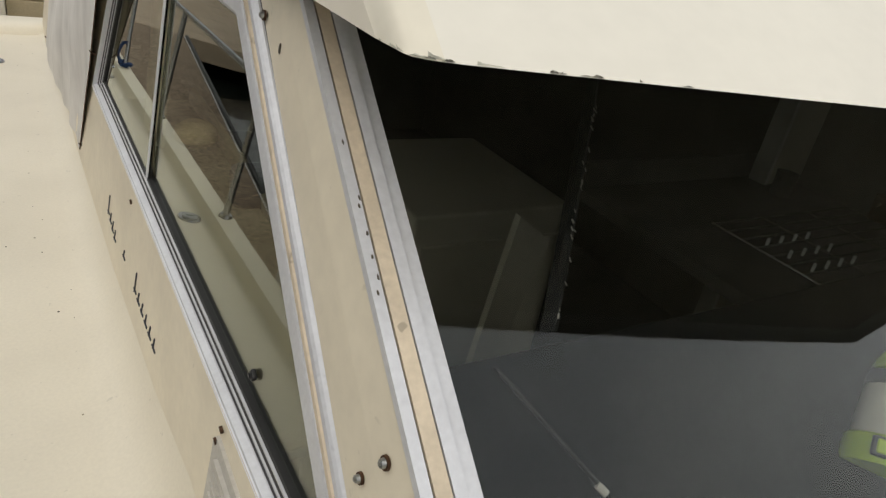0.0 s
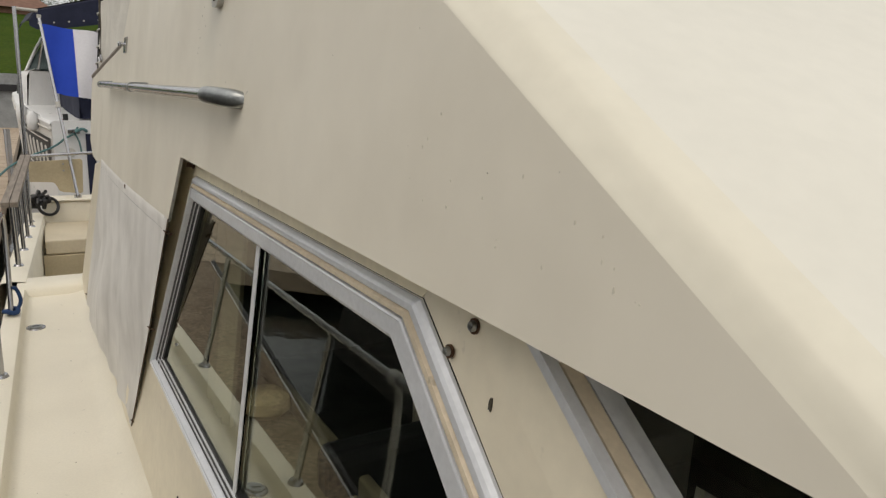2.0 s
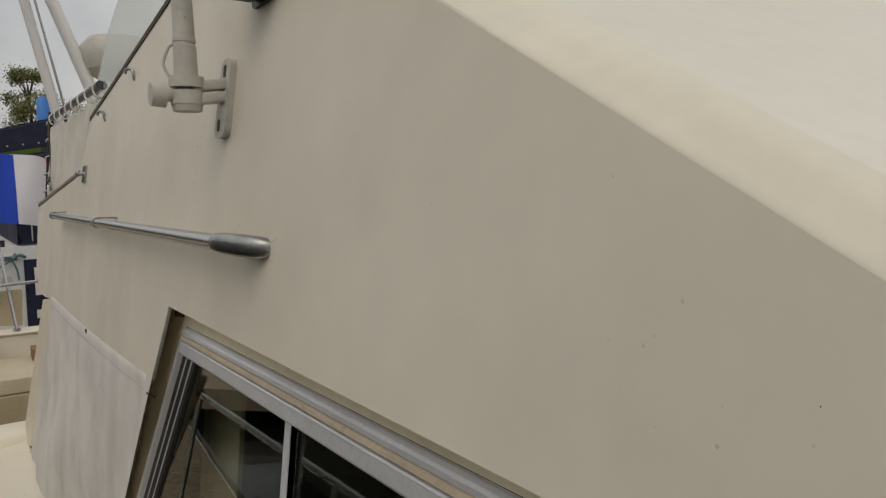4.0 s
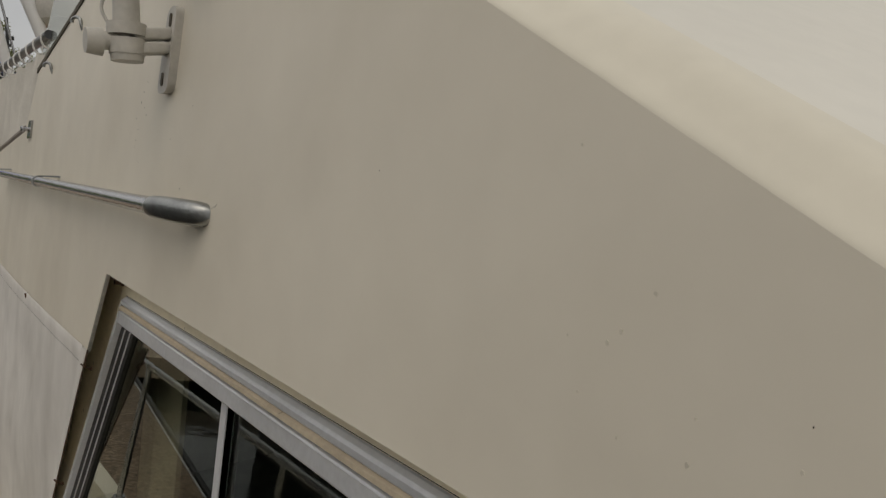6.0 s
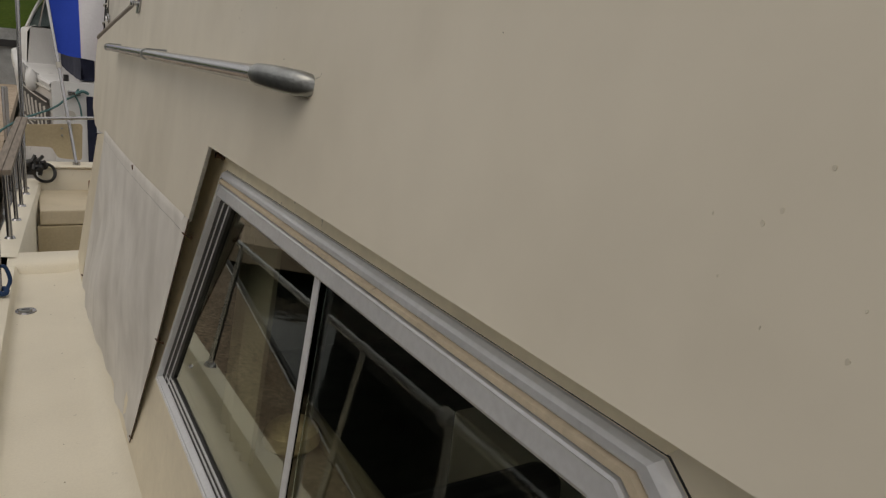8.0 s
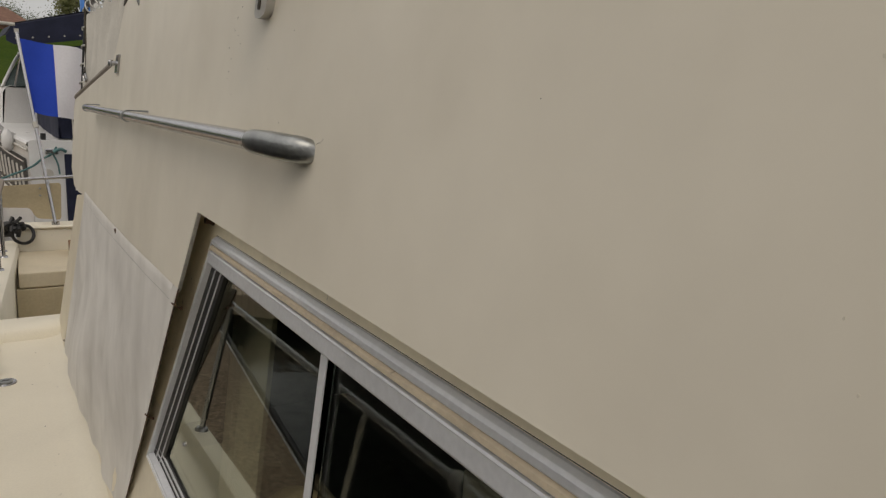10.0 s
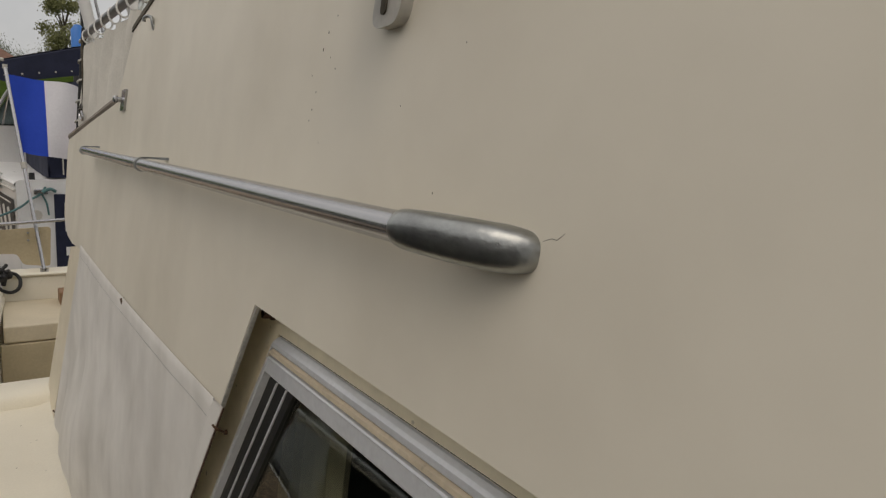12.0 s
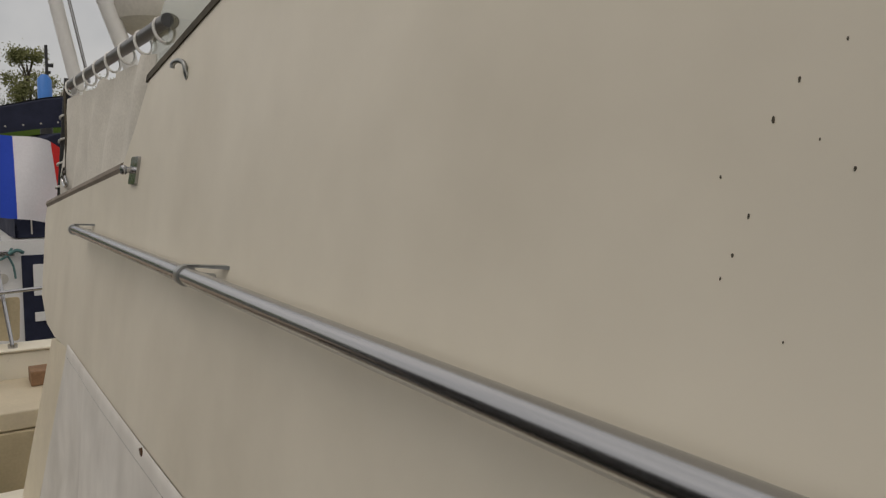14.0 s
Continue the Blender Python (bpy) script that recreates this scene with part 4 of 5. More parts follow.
part("handle", tube([(0.60, 0.70, 0.22), (0.68, 0.70, 0.22)], 0.006, 8), STEEL, locker_face)
chart = thing("chart_board", "cream board leaning inside the windscreen, dimness put into its colour", "board")
part("board", raw([(0.72, 0.98, -0.56), (1.06, 0.98, -0.56), (1.02, 1.06, 0.48), (0.90, 1.04, 0.56), (0.72, 1.00, -0.56), (1.06, 1.00, -0.56), (1.02, 1.08, 0.48), (0.90, 1.06, 0.56)], [(0, 1, 2, 3), (7, 6, 5, 4), (0, 4, 5, 1), (1, 5, 6, 2), (2, 6, 7, 3), (3, 7, 4, 0)]), INTERIOR, chart)

galley_panel = thing("bulkhead_panel", "cream bulkhead panel beside the galley, dimness put into its colour", "panel")
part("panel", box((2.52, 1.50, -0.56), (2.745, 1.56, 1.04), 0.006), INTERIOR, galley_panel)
part("trim", box((2.50, 1.49, -0.56), (2.52, 1.57, 1.04), 0.004), PLASTIC, galley_panel)
# cream ledge, with the cabin's shade put into a brown base colour
LEDGE = material("shaded_cream_ledge", (0.18, 0.155, 0.10), 0.6, vary=0.12, scale=6)
ledge = thing("window_ledge", "cream moulded ledge inside the side window, colour darkened for shade", "ledge")
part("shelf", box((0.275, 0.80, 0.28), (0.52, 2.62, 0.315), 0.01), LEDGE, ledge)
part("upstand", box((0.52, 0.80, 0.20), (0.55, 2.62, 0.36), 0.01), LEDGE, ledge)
cushion = tagged(part("cushion", turned_at(0.45, 2.15, 0.318, [(0.001, 0), (0.05, 0.0), (0.07, 0.02), (0.065, 0.05), (0.04, 0.07), (0.001, 0.075)]), material("yellow_cloth", (0.40, 0.33, 0.18), 0.9, vary=0.15, scale=12), smooth=True), "round pale yellow cushion on the window ledge", "cushion")
# curtain cloth is darkened in its colour to sit in cabin shade
curtain = thing("curtain", "pale cream curtain gathered inside the side window, colour darkened for shade", "curtain")
part("cloth", loft([[Vector((0.335 + 0.015 * math.sin(k * 1.1) + 0.1 * (zz - 0.33), 2.10 + 0.008 * k, zz)) for k in range(28)] for zz in (0.32, 0.6, 0.9, 1.03)]), material("shaded_cream_curtain", (0.30, 0.27, 0.19), 0.9, vary=0.1, scale=8), curtain, smooth=True)

# ragged dark sealing strip on the inside of the glass
strip = thing("sealing_strip", "ragged black sealing strip with glints behind the windscreen", "strip")
top, bottom = Vector((0.735, 0.765, 0.955)), Vector((0.47, 0.452, 0.742))
rows = []
for k in range(30):
    c = bottom.lerp(top, k / 29)
    w = 0.013 + 0.004 * noise.noise((k * 0.7, 0, 0))
    rows.append([c + Vector((-w, 0, 0.0)), c + Vector((-w * 0.5, -0.004, 0.005)), c + Vector((w * 0.4, -0.003, 0.004 + 0.002 * noise.noise((k, 2, 0)))), c + Vector((w, 0, 0)), c + Vector((0, 0.005, -0.006))])
part("strip", loft(rows, close=True), BLACK, strip)
# highlights on the strip, made as small pale slivers
for k in range(22):
    c = bottom.lerp(top, rng.random() ** 0.8 * 0.85) + Vector((rng.uniform(0.003, 0.011), -0.006, 0.008))
    part("glint", tube([c, c + Vector((rng.uniform(-0.004, 0.004), 0.004, 0.004)) * rng.uniform(0.4, 1.4)], rng.uniform(0.0006, 0.0013), 6), PLASTIC, strip, "pale sliver standing in for a glint")

# sprayer-like bottle on the dashboard
bottle = thing("spray_bottle", "white and lime-green plastic bottle lamp on the dashboard", "bottle")
LIME = material("lime_plastic", (0.33, 0.46, 0.008), 0.4, vary=0.08)
ORANGE = material("orange_red_plastic", (0.70, 0.08, 0.02), 0.4, vary=0.08)
base = pose(1.035, 0.27, 0.505, -20, 40, 10) @ pose(0, 0, 0, 0, 0, -70) @ Matrix.Scale(0.80, 4)


def turned(outline, sides=28):
    return loft([[Vector((math.cos(a) * r, math.sin(a) * r, z)) for a in [2 * math.pi * k / sides for k in range(sides)]] for r, z in outline], close=True)


def at_base(bm):
    bm.transform(base)
    return bm


part("foot", at_base(turned([(0.001, 0), (0.066, 0.0), (0.07, 0.01), (0.066, 0.05), (0.06, 0.055), (0.001, 0.055)])), LIME, bottle, smooth=True)
part("body", at_base(turned([(0.058, 0.056), (0.058, 0.08), (0.050, 0.15), (0.048, 0.155), (0.001, 0.156)])), PLASTIC, bottle, smooth=True)
part("collar", at_base(turned([(0.05, 0.157), (0.052, 0.165), (0.046, 0.185), (0.001, 0.19)])), BLACK, bottle, smooth=True)
part("cap", at_base(turned([(0.04, 0.191), (0.042, 0.20), (0.03, 0.225), (0.001, 0.228)])), LIME, bottle, smooth=True)
badge = part("badge", at_base(box((-0.042, -0.074, 0.010), (0.012, -0.060, 0.048), 0.005)), BLACK, bottle)
part("badge_face", at_base(box((-0.036, -0.077, 0.016), (0.006, -0.070, 0.042), 0.004)), LIME, badge)
part("tag", at_base(join(box((0.0, -0.066, 0.068), (0.024, -0.056, 0.100), 0.006), tube([(0.012, -0.060, 0.095), (0.018, -0.054, 0.14), (0.022, -0.05, 0.165)], 0.005, 8))), ORANGE, bottle)
bracelet = thing("window_wiper_arm", "thin grey wiper arm lying under the glass", "wiper")
part("arm", tube([(0.40, 0.445, 0.715), (0.47, 0.318, 0.638)], 0.0022, 8), BLACK, bracelet, smooth=True)
part("tip", tube([(0.466, 0.322, 0.640), (0.473, 0.312, 0.634)], 0.0045, 8), PLASTIC, bracelet, smooth=True)

# ---- guard rail along the deck's outer edge ----
guard = thing("guard_rail", "stainless guard rail on stanchions along the side deck", "guard rail")


def rail_x(y):
    return -0.275 + 0.02 * (y - 2.5)


top_line = [Vector((rail_x(y), y, 0.582)) for y in (-2.4, 0, 2, 3.5, 4.15)]
part("top_tube", tube(top_line + curve([(rail_x(4.15), 4.15, 0.582), (rail_x(4.3), 4.32, 0.568), (rail_x(4.4), 4.39, 0.50), (rail_x(4.4), 4.37, 0.30), (rail_x(4.3), 4.30, 0.052)], 6)[1:], 0.0125, 14), STEEL, guard, smooth=True)
for y in (-1.6, -0.3, 1.0, 2.335, 3.45):
    post = part("stanchion", tube([(rail_x(y), y, 0.05), (rail_x(y), y, 0.575)], 0.0125, 12), STEEL, guard, smooth=True)
    part("tee", tube([(rail_x(y), y - 0.018, 0.582), (rail_x(y), y + 0.018, 0.582)], 0.0138, 14), STEEL, post, smooth=True)
    part("foot", disc(0.028, 0.012, 18, Matrix.Translation((rail_x(y), y, 0.057)), 0.022), STEEL, post, smooth=True)
fender_line = thing("fender_line", "grey-white cord hitched round the guard rail and hanging down", "cord")
for k in range(3):
    part("hitch", tube([(rail_x(1.91) + math.cos(a) * 0.0175, 1.895 + 0.013 * k + 0.006 * math.sin(a), 0.582 + math.sin(a) * 0.0175) for a in [2 * math.pi * q / 16 for q in range(16)]], 0.0055, 8, closed=True), CORD, fender_line, smooth=True)
for y, foot in ((1.90, 1.865), (1.922, 1.890)):
    part("strand", tube(curve([(rail_x(y) - 0.012, y, 0.572), (rail_x(y) - 0.03, y - 0.008, 0.48), (rail_x(y) - 0.045, foot + 0.01, 0.25), (rail_x(y) - 0.05, foot, -0.10)], 6), 0.006, 8), CORD, fender_line, smooth=True)
strap = thing("blue_strap", "blue nylon strap tied round the rail's foot", "strap")
part("band", join(tube([(rail_x(4.3) + math.cos(a) * 0.030, 4.30 + math.sin(a) * 0.03, 0.075 + 0.006 * math.sin(2 * a)) for a in [2 * math.pi * k / 16 for k in range(16)]], 0.012, 8, closed=True), tube(curve([(rail_x(4.3) + 0.028, 4.31, 0.075), (rail_x(4.3) + 0.045, 4.33, 0.12), (rail_x(4.3) + 0.03, 4.33, 0.18), (rail_x(4.3) + 0.012, 4.33, 0.19)], 5), 0.009, 8)), BLUE, strap, smooth=True)

# ---- cockpit aft of the sill ----


def coam_x(y):
    return -0.222 + 0.052 * (y - 5.37)


rows = []
for y in (4.95, 5.1, 5.7, 6.3, 6.9, 7.45):
    x = coam_x(y)
    rows.append([Vector((x + 0.075, y, -0.60)), Vector((x + 0.075, y, 0.035)), Vector((x + 0.062, y, 0.055)), Vector((x + 0.0, y, 0.062)), Vector((x - 0.06, y, 0.058)), Vector((x - 0.074, y, 0.04)), Vector((x - 0.09, y, -0.9))])
coaming = tagged(part("wall_coaming", loft(rows), DECK, smooth=True), "cream cockpit coaming", "coaming", kind="structure")
cockpit_sole = tagged(part("floor_cockpit", box((-0.3, 5.08, -0.62), (2.8, 7.4, -0.58)), DECK), "cream cockpit sole", "floor", kind="structure")
transom = tagged(part("wall_transom", join(box((-0.06, 7.25, -0.6), (2.9, 7.47, 0.185), 0.02), box((-0.10, 7.23, 0.186), (2.9, 7.50, 0.205), 0.008)), DECK, smooth=True), "cream transom with flat top", "transom", kind="structure")
bench = thing("cockpit_seat", "cream moulded cockpit seat box", "seat")
part("lid", box((-0.065, 6.42, -0.115), (1.3, 7.245, 0.0), 0.012), material("beige_seat", (0.60, 0.52, 0.38), 0.55, vary=0.06, scale=4), bench)
part("front", box((-0.085, 6.40, -0.58), (1.3, 6.46, -0.12), 0.006), material("beige_seat_front", (0.50, 0.42, 0.28), 0.6, vary=0.08, scale=4), bench)
part("catch", box((0.27, 6.385, -0.20), (0.31, 6.40, -0.125), 0.004), BLACK, bench)
block = tagged(part("wooden_block", box((0.30, 6.95, 0.001), (0.46, 7.15, 0.10), 0.008), material("brown_wood", (0.30, 0.17, 0.09), 0.7, vary=0.2, scale=8)), "brown wooden block lying on the cockpit seat", "block")
coil = thing("black_rope_coil", "coil of black rope and fittings on the coaming", "rope")
part("loop", tube([(-0.015 + math.cos(a) * 0.075, 7.215 + 0.02 * math.sin(2 * a), 0.15 + math.sin(a) * 0.075) for a in [2 * math.pi * k / 26 for k in range(26)]], 0.013, 8, closed=True), BLACK, coil, smooth=True)
for k in range(15):
    p = Vector((-0.09 + rng.uniform(-0.06, 0.06), 7.2 + rng.uniform(-0.03, 0.03), 0.22 + rng.uniform(-0.05, 0.04)))
    part("fitting", tube(curve([p + Vector((rng.uniform(-0.05, 0.05), rng.uniform(-0.03, 0.03), rng.uniform(-0.05, 0.05))) for q in range(4)], 5), rng.uniform(0.010, 0.02), 8), BLACK, coil, smooth=True)

pushpit = thing("pushpit_rail", "stainless stern rail with weathered wooden cap", "stern rail")
for y, z in ((5.37, 0.46), (5.85, 0.50), (6.30, 0.54), (6.75, 0.58)):
    x = coam_x(y)
    post = part("post", tube([(x, y, 0.06), (x - 0.006, y, z)], 0.016 if y < 5.5 else 0.013, 14), STEEL, pushpit, smooth=True)
    part("foot", disc(0.03, 0.012, 18, Matrix.Translation((x, y, 0.066)), 0.024), STEEL, post, smooth=True)
for k in range(2):
    x0, x1 = coam_x(5.28) - 0.055 + 0.047 * k, coam_x(6.95) - 0.045 + 0.038 * k
    part("cap_plank", raw([(x0, 5.28, 0.455), (x0 + 0.043, 5.28, 0.455), (x1 + 0.034, 6.95, 0.60), (x1, 6.95, 0.60), (x0, 5.28, 0.485), (x0 + 0.043, 5.28, 0.485), (x1 + 0.034, 6.95, 0.63), (x1, 6.95, 0.63)], [(3, 2, 1, 0), (4, 5, 6, 7), (0, 1, 5, 4), (1, 2, 6, 5), (2, 3, 7, 6), (3, 0, 4, 7)]), TEAK, pushpit)
part("stern_tube", tube([(-0.14, 7.28, 0.585), (0.42, 7.30, 0.615), (2.6, 7.3, 0.63)], 0.014, 14), STEEL, pushpit, smooth=True)
for x in (0.9, 1.7, 2.5):
    part("post", tube([(x, 7.35, 0.2), (x, 7.30, 0.62)], 0.013, 12), STEEL, pushpit, smooth=True)
awning_pole = thing("awning_pole", "tall stainless awning pole at the stern corner", "pole")
part("pole", tube([(-0.157, 6.98, 0.06), (-0.131, 7.0, 1.80)], 0.0145, 14), STEEL, awning_pole, smooth=True)
part("arm", tube([(-0.131, 7.0, 1.785), (0.02, 7.02, 1.782), (0.03, 7.02, 1.782)], [0.013, 0.013, 0.011], 12), PLASTIC, awning_pole, smooth=True)
part("foot", disc(0.032, 0.012, 18, Matrix.Translation((-0.157, 6.98, 0.066)), 0.025), STEEL, awning_pole, smooth=True)
board = thing("stern_board", "beige board bolted to the stern rail", "board")
part("board", panel(rounded([(-0.20, 0.345), (0.05, 0.335), (0.09, 0.245), (0.275, 0.225), (0.29, 0.545), (-0.17, 0.52)], 0.03), lambda x, z, d: Vector((x, 7.44 + d, z)), 0.018), material("beige_board", (0.48, 0.40, 0.26), 0.6, vary=0.08, scale=5), board)
for x, z in ((0.13, 0.50), (0.20, 0.51), (0.13, 0.44), (0.20, 0.45)):
    part("bolt", disc(0.009, 0.01, 12, Matrix.Translation((x, 7.436, z)) @ pose(0, 0, 0, 90, 0, 0)), CAST, board)

# ---- ensign on its staff ----
STAFF_LOW, STAFF_HIGH = Vector((0.225, 7.31, 0.2)), Vector((0.045, 7.78, 1.80))
staff = thing("flag_staff", "stainless flag staff leaning over the stern", "flag staff")
part("staff", tube([STAFF_LOW, STAFF_HIGH], 0.0135, 14), STEEL, staff, smooth=True)
part("truck", disc(0.018, 0.03, 14, Matrix.Translation(STAFF_HIGH)), PLASTIC, staff, smooth=True)
part("foot", disc(0.03, 0.03, 16, Matrix.Translation(STAFF_LOW + Vector((0, 0, 0.015)))), STEEL, staff, smooth=True)
part("joint", tube([STAFF_LOW.lerp(STAFF_HIGH, 0.50), STAFF_LOW.lerp(STAFF_HIGH, 0.53)], 0.021, 14), PLASTIC, staff, smooth=True)
ensign = thing("ensign", "blue, white and red vertical striped flag blowing from its staff", "flag")
for k, (name, mat) in enumerate((("blue_stripe", FLAG_BLUE), ("white_stripe", FLAG_WHITE), ("red_stripe", FLAG_RED))):
    rows = []
    for i in range(13):
        u = (k + i / 12) / 3
        row = []
        for j in range(15):
            v = j / 14
            hoist = STAFF_LOW.lerp(STAFF_HIGH, 0.96 - 0.38 * v) + Vector((0.012, 0, 0))
            row.append(hoist + Vector((0.74 * u - 0.06 * v * math.sin(u * 5.5) - 0.05 * u * v, 0.08 * u + 0.10 * math.sin(u * 9 + v * 2.2) * u ** 0.6, -0.20 * u * u - 0.05 * math.sin(u * 7 + 0.5 + v) * u - 0.06 * u * v)))
        rows.append(row)
    part(name, loft(rows), mat, ensign, smooth=True)

# ---- neighbouring white boat astern ----
motor_boat = thing("motor_boat", "white motor boat with navy covers moored astern", "boat")


def boat_m(bm):
    bm.transform(pose(-0.02, 10.2, 0, 0, 0, 4))
    return bm


HULL = [(0.0, 0.145, -0.25, 0.13, 0.74), (1.2, 0.05, -0.20, 0.02, 0.80), (2.6, -0.04, -0.10, -0.09, 0.90), (5.0, 0.10, 0.0, 0.0, 1.02), (7.0, 0.70, 0.2, 0.45, 1.15), (8.6, 1.2, 0.5, 1.18, 1.25)]
hull_rows = [[Vector((low, y, -0.95)), Vector((low, y, chine)), Vector((sheer, y, top - 0.06)), Vector((sheer - 0.015, y, top - 0.03)), Vector((sheer, y, top)), Vector((sheer + 0.06, y, top + 0.02)), Vector((2.44 - sheer, y, top + 0.02)), Vector((2.5 - sheer, y, top)), Vector((2.5 - low, y, chine)), Vector((2.5 - low, y, -0.95))] for y, low, chine, sheer, top in HULL]
part("hull", boat_m(loft(hull_rows)), WHITE, motor_boat, smooth=True)
part("stern", boat_m(panel(rounded([(0.16, -0.95), (2.34, -0.95), (2.37, 0.76), (0.13, 0.76)], 0.05), lambda x, z, d: Vector((x, d - 0.02, z)), 0.05)), WHITE, motor_boat)
part("rubbing_strake", boat_m(tube([(sheer - 0.01, y, top - 0.10) for y, low, chine, sheer, top in HULL[:5]], 0.016, 8)), PLASTIC, motor_boat, smooth=True)


def on_hull(y, v, out):
    """On the hull's near side: v runs from the chine up to the sheer."""
    for (y0, l0, c0, s0, t0), (y1, l1, c1, s1, t1) in zip(HULL, HULL[1:]):
        if y <= y1:
            f = (y - y0) / (y1 - y0)
            low = Vector((l0 + (l1 - l0) * f, y, c0 + (c1 - c0) * f))
            top = Vector((s0 + (s1 - s0) * f, y, t0 + (t1 - t0) * f))
            return low.lerp(top, v) + Vector((-out, 0, 0.12 * out))


mark = part("name_panel", boat_m(loft([[on_hull(0.12 + 0.2 * k, v, out) for k in range(12)] for v, out in ((0.22, -0.01), (0.22, 0.012), (0.50, 0.012), (0.78, 0.012), (0.78, -0.01))])), BLACK, motor_boat, "dark panel with pale bars along the hull")
for k in range(7):
    y0 = 0.30 + 0.28 * k
    part("lettering_bar", boat_m(tube([on_hull(y0, 0.36, 0.014), on_hull(y0 + 0.10, 0.66, 0.014)], 0.018, 6)), PLASTIC, mark)
part("lettering_bar", boat_m(tube([on_hull(0.25 + 0.2 * k, 0.73, 0.014) for k in range(10)], 0.010, 6)), PLASTIC, mark)
part("lettering_bar", boat_m(tube([on_hull(0.25 + 0.2 * k, 0.29, 0.014) for k in range(10)], 0.010, 6)), PLASTIC, mark)
part("cabin", boat_m(loft([[Vector((x, y, z)) for x, z in ((x0, 0.85), (x0 + 0.03, 1.30), (x0 + 0.07, 1.38), (x0 + 0.16, 1.41), (2.34 - x0, 1.41), (2.47 - x0, 1.30), (2.5 - x0, 0.85))] for y, x0 in ((2.15, 0.03), (2.2, 0.0), (3.4, 0.0), (4.6, 0.12))] + [[Vector((x, 6.6, z)) for x, z in ((0.5, 1.0), (0.55, 1.10), (0.6, 1.12), (0.7, 1.13), (1.8, 1.13), (1.95, 1.10), (2.0, 1.0))]])), WHITE, motor_boat, smooth=True)
part("cabin_back", boat_m(panel([(0.04, 0.85), (2.46, 0.85), (2.43, 1.38), (0.10, 1.38)], lambda x, z, d: Vector((x, 2.15 + d, z)), 0.03)), WHITE, motor_boat)
for y0 in (2.5, 3.4):
    part("side_window", boat_m(panel(rounded([(y0, 1.02), (y0 + 0.65, 1.02), (y0 + 0.65, 1.22), (y0, 1.22)], 0.06), lambda y, z, d: Vector((0.004 + 0.03 * (z - 0.85) / 0.45 + d, y, z)), 0.02)), BLACK, motor_boat, "dark tinted cabin window")
part("windscreen_frame", boat_m(join(tube(curve([(0.06, 2.20, 1.38), (0.20, 2.35, 1.66), (0.36, 2.5, 1.92), (0.50, 2.55, 2.0)], 5), 0.022, 10), tube([(0.50, 2.55, 2.0), (2.0, 2.55, 2.0), (2.44, 2.2, 1.38)], 0.022, 10), tube([(0.50, 2.35, 1.40), (0.62, 2.55, 2.0)], 0.014, 8))), WHITE, motor_boat, smooth=True)
part("screen_pane", boat_m(raw([(0.06, 2.21, 1.39), (2.44, 2.21, 1.39), (2.0, 2.55, 1.99), (0.45, 2.55, 1.99), (0.06, 2.23, 1.39), (2.44, 2.23, 1.39), (2.0, 2.57, 1.99), (0.45, 2.57, 1.99)], [(0, 1, 2, 3), (7, 6, 5, 4), (0, 4, 5, 1), (1, 5, 6, 2), (2, 6, 7, 3), (3, 7, 4, 0)])), material("teal_grey_screen", (0.17, 0.22, 0.22), 0.12, vary=0.35, scale=3), motor_boat, "grey-green windscreen pane")


def hood(u, v):
    """The canvas hood: u runs across, v forward from the stern."""
    a = u * math.pi
    x = 1.28 - 0.82 * math.copysign(abs(math.cos(a)) ** 0.55, math.cos(a))
    z = 0.78 + (1.14 + 0.08 * v) * math.sin(a) ** 0.5
    crease = 0.018 * math.sin(v * 34 + 3 * noise.noise((u * 5, v * 3, 0))) * math.sin(a) + 0.02 * noise.noise((u * 9, v * 5, 4))
    return Vector((x - crease, 0.10 + 2.0 * v, z + crease))


part("cockpit_cover", boat_m(loft([[hood(k / 40, j / 36) for k in range(41)] for j in range(37)])), NAVY, motor_boat, "crumpled navy canvas hood", smooth=True)
screen_rows = []
for k in range(41):
    p = hood(k / 40, 0)
    screen_rows.append([Vector((p.x, 0.10 - 0.05 * math.sin(w * 3.1) - 0.02 * math.sin(w * 16 + k), 0.78 + (p.z - 0.78) * w)) for w in [q / 10 for q in range(11)]])
part("cover_front", boat_m(loft(screen_rows)), NAVY, motor_boat, "navy canvas screen with folds", smooth=True)
for x in (0.62, 0.86):
    part("zip", boat_m(tube([(x, 0.045, 0.82 + 0.1 * k) for k in range(10)], 0.007, 6)), PLASTIC, motor_boat)
navy_door = part("navy_door", boat_m(box((0.50, -0.05, -0.35), (1.22, -0.02, 0.60), 0.01)), NAVY, motor_boat, "navy transom door")
part("white_patch", boat_m(box((0.60, -0.065, 0.16), (0.80, -0.051, 0.50), 0.006)), WHITE, navy_door)
part("white_patch", boat_m(box((0.60, -0.065, -0.12), (1.02, -0.051, -0.02), 0.004)), WHITE, navy_door)
part("round_decal", boat_m(join(disc(0.058, 0.01, 24, Matrix.Translation((0.32, -0.025, 0.36)) @ pose(0, 0, 0, 90, 0, 0)), disc(0.028, 0.014, 20, Matrix.Translation((0.32, -0.027, 0.36)) @ pose(0, 0, 0, 90, 0, 0)))), PLASTIC, motor_boat)
part("bathing_platform", boat_m(box((0.10, -0.55, -0.45), (2.3, -0.03, -0.38), 0.02)), TEAK, motor_boat, "slatted wooden stern platform")
AWNING = [(0.02, 1.96, 1.90), (0.10, 2.09, 1.86), (0.40, 2.18, 1.90), (0.85, 2.31, 1.99), (1.5, 2.44, 2.06), (2.1, 2.40, 2.02), (2.4, 2.30, 1.96)]
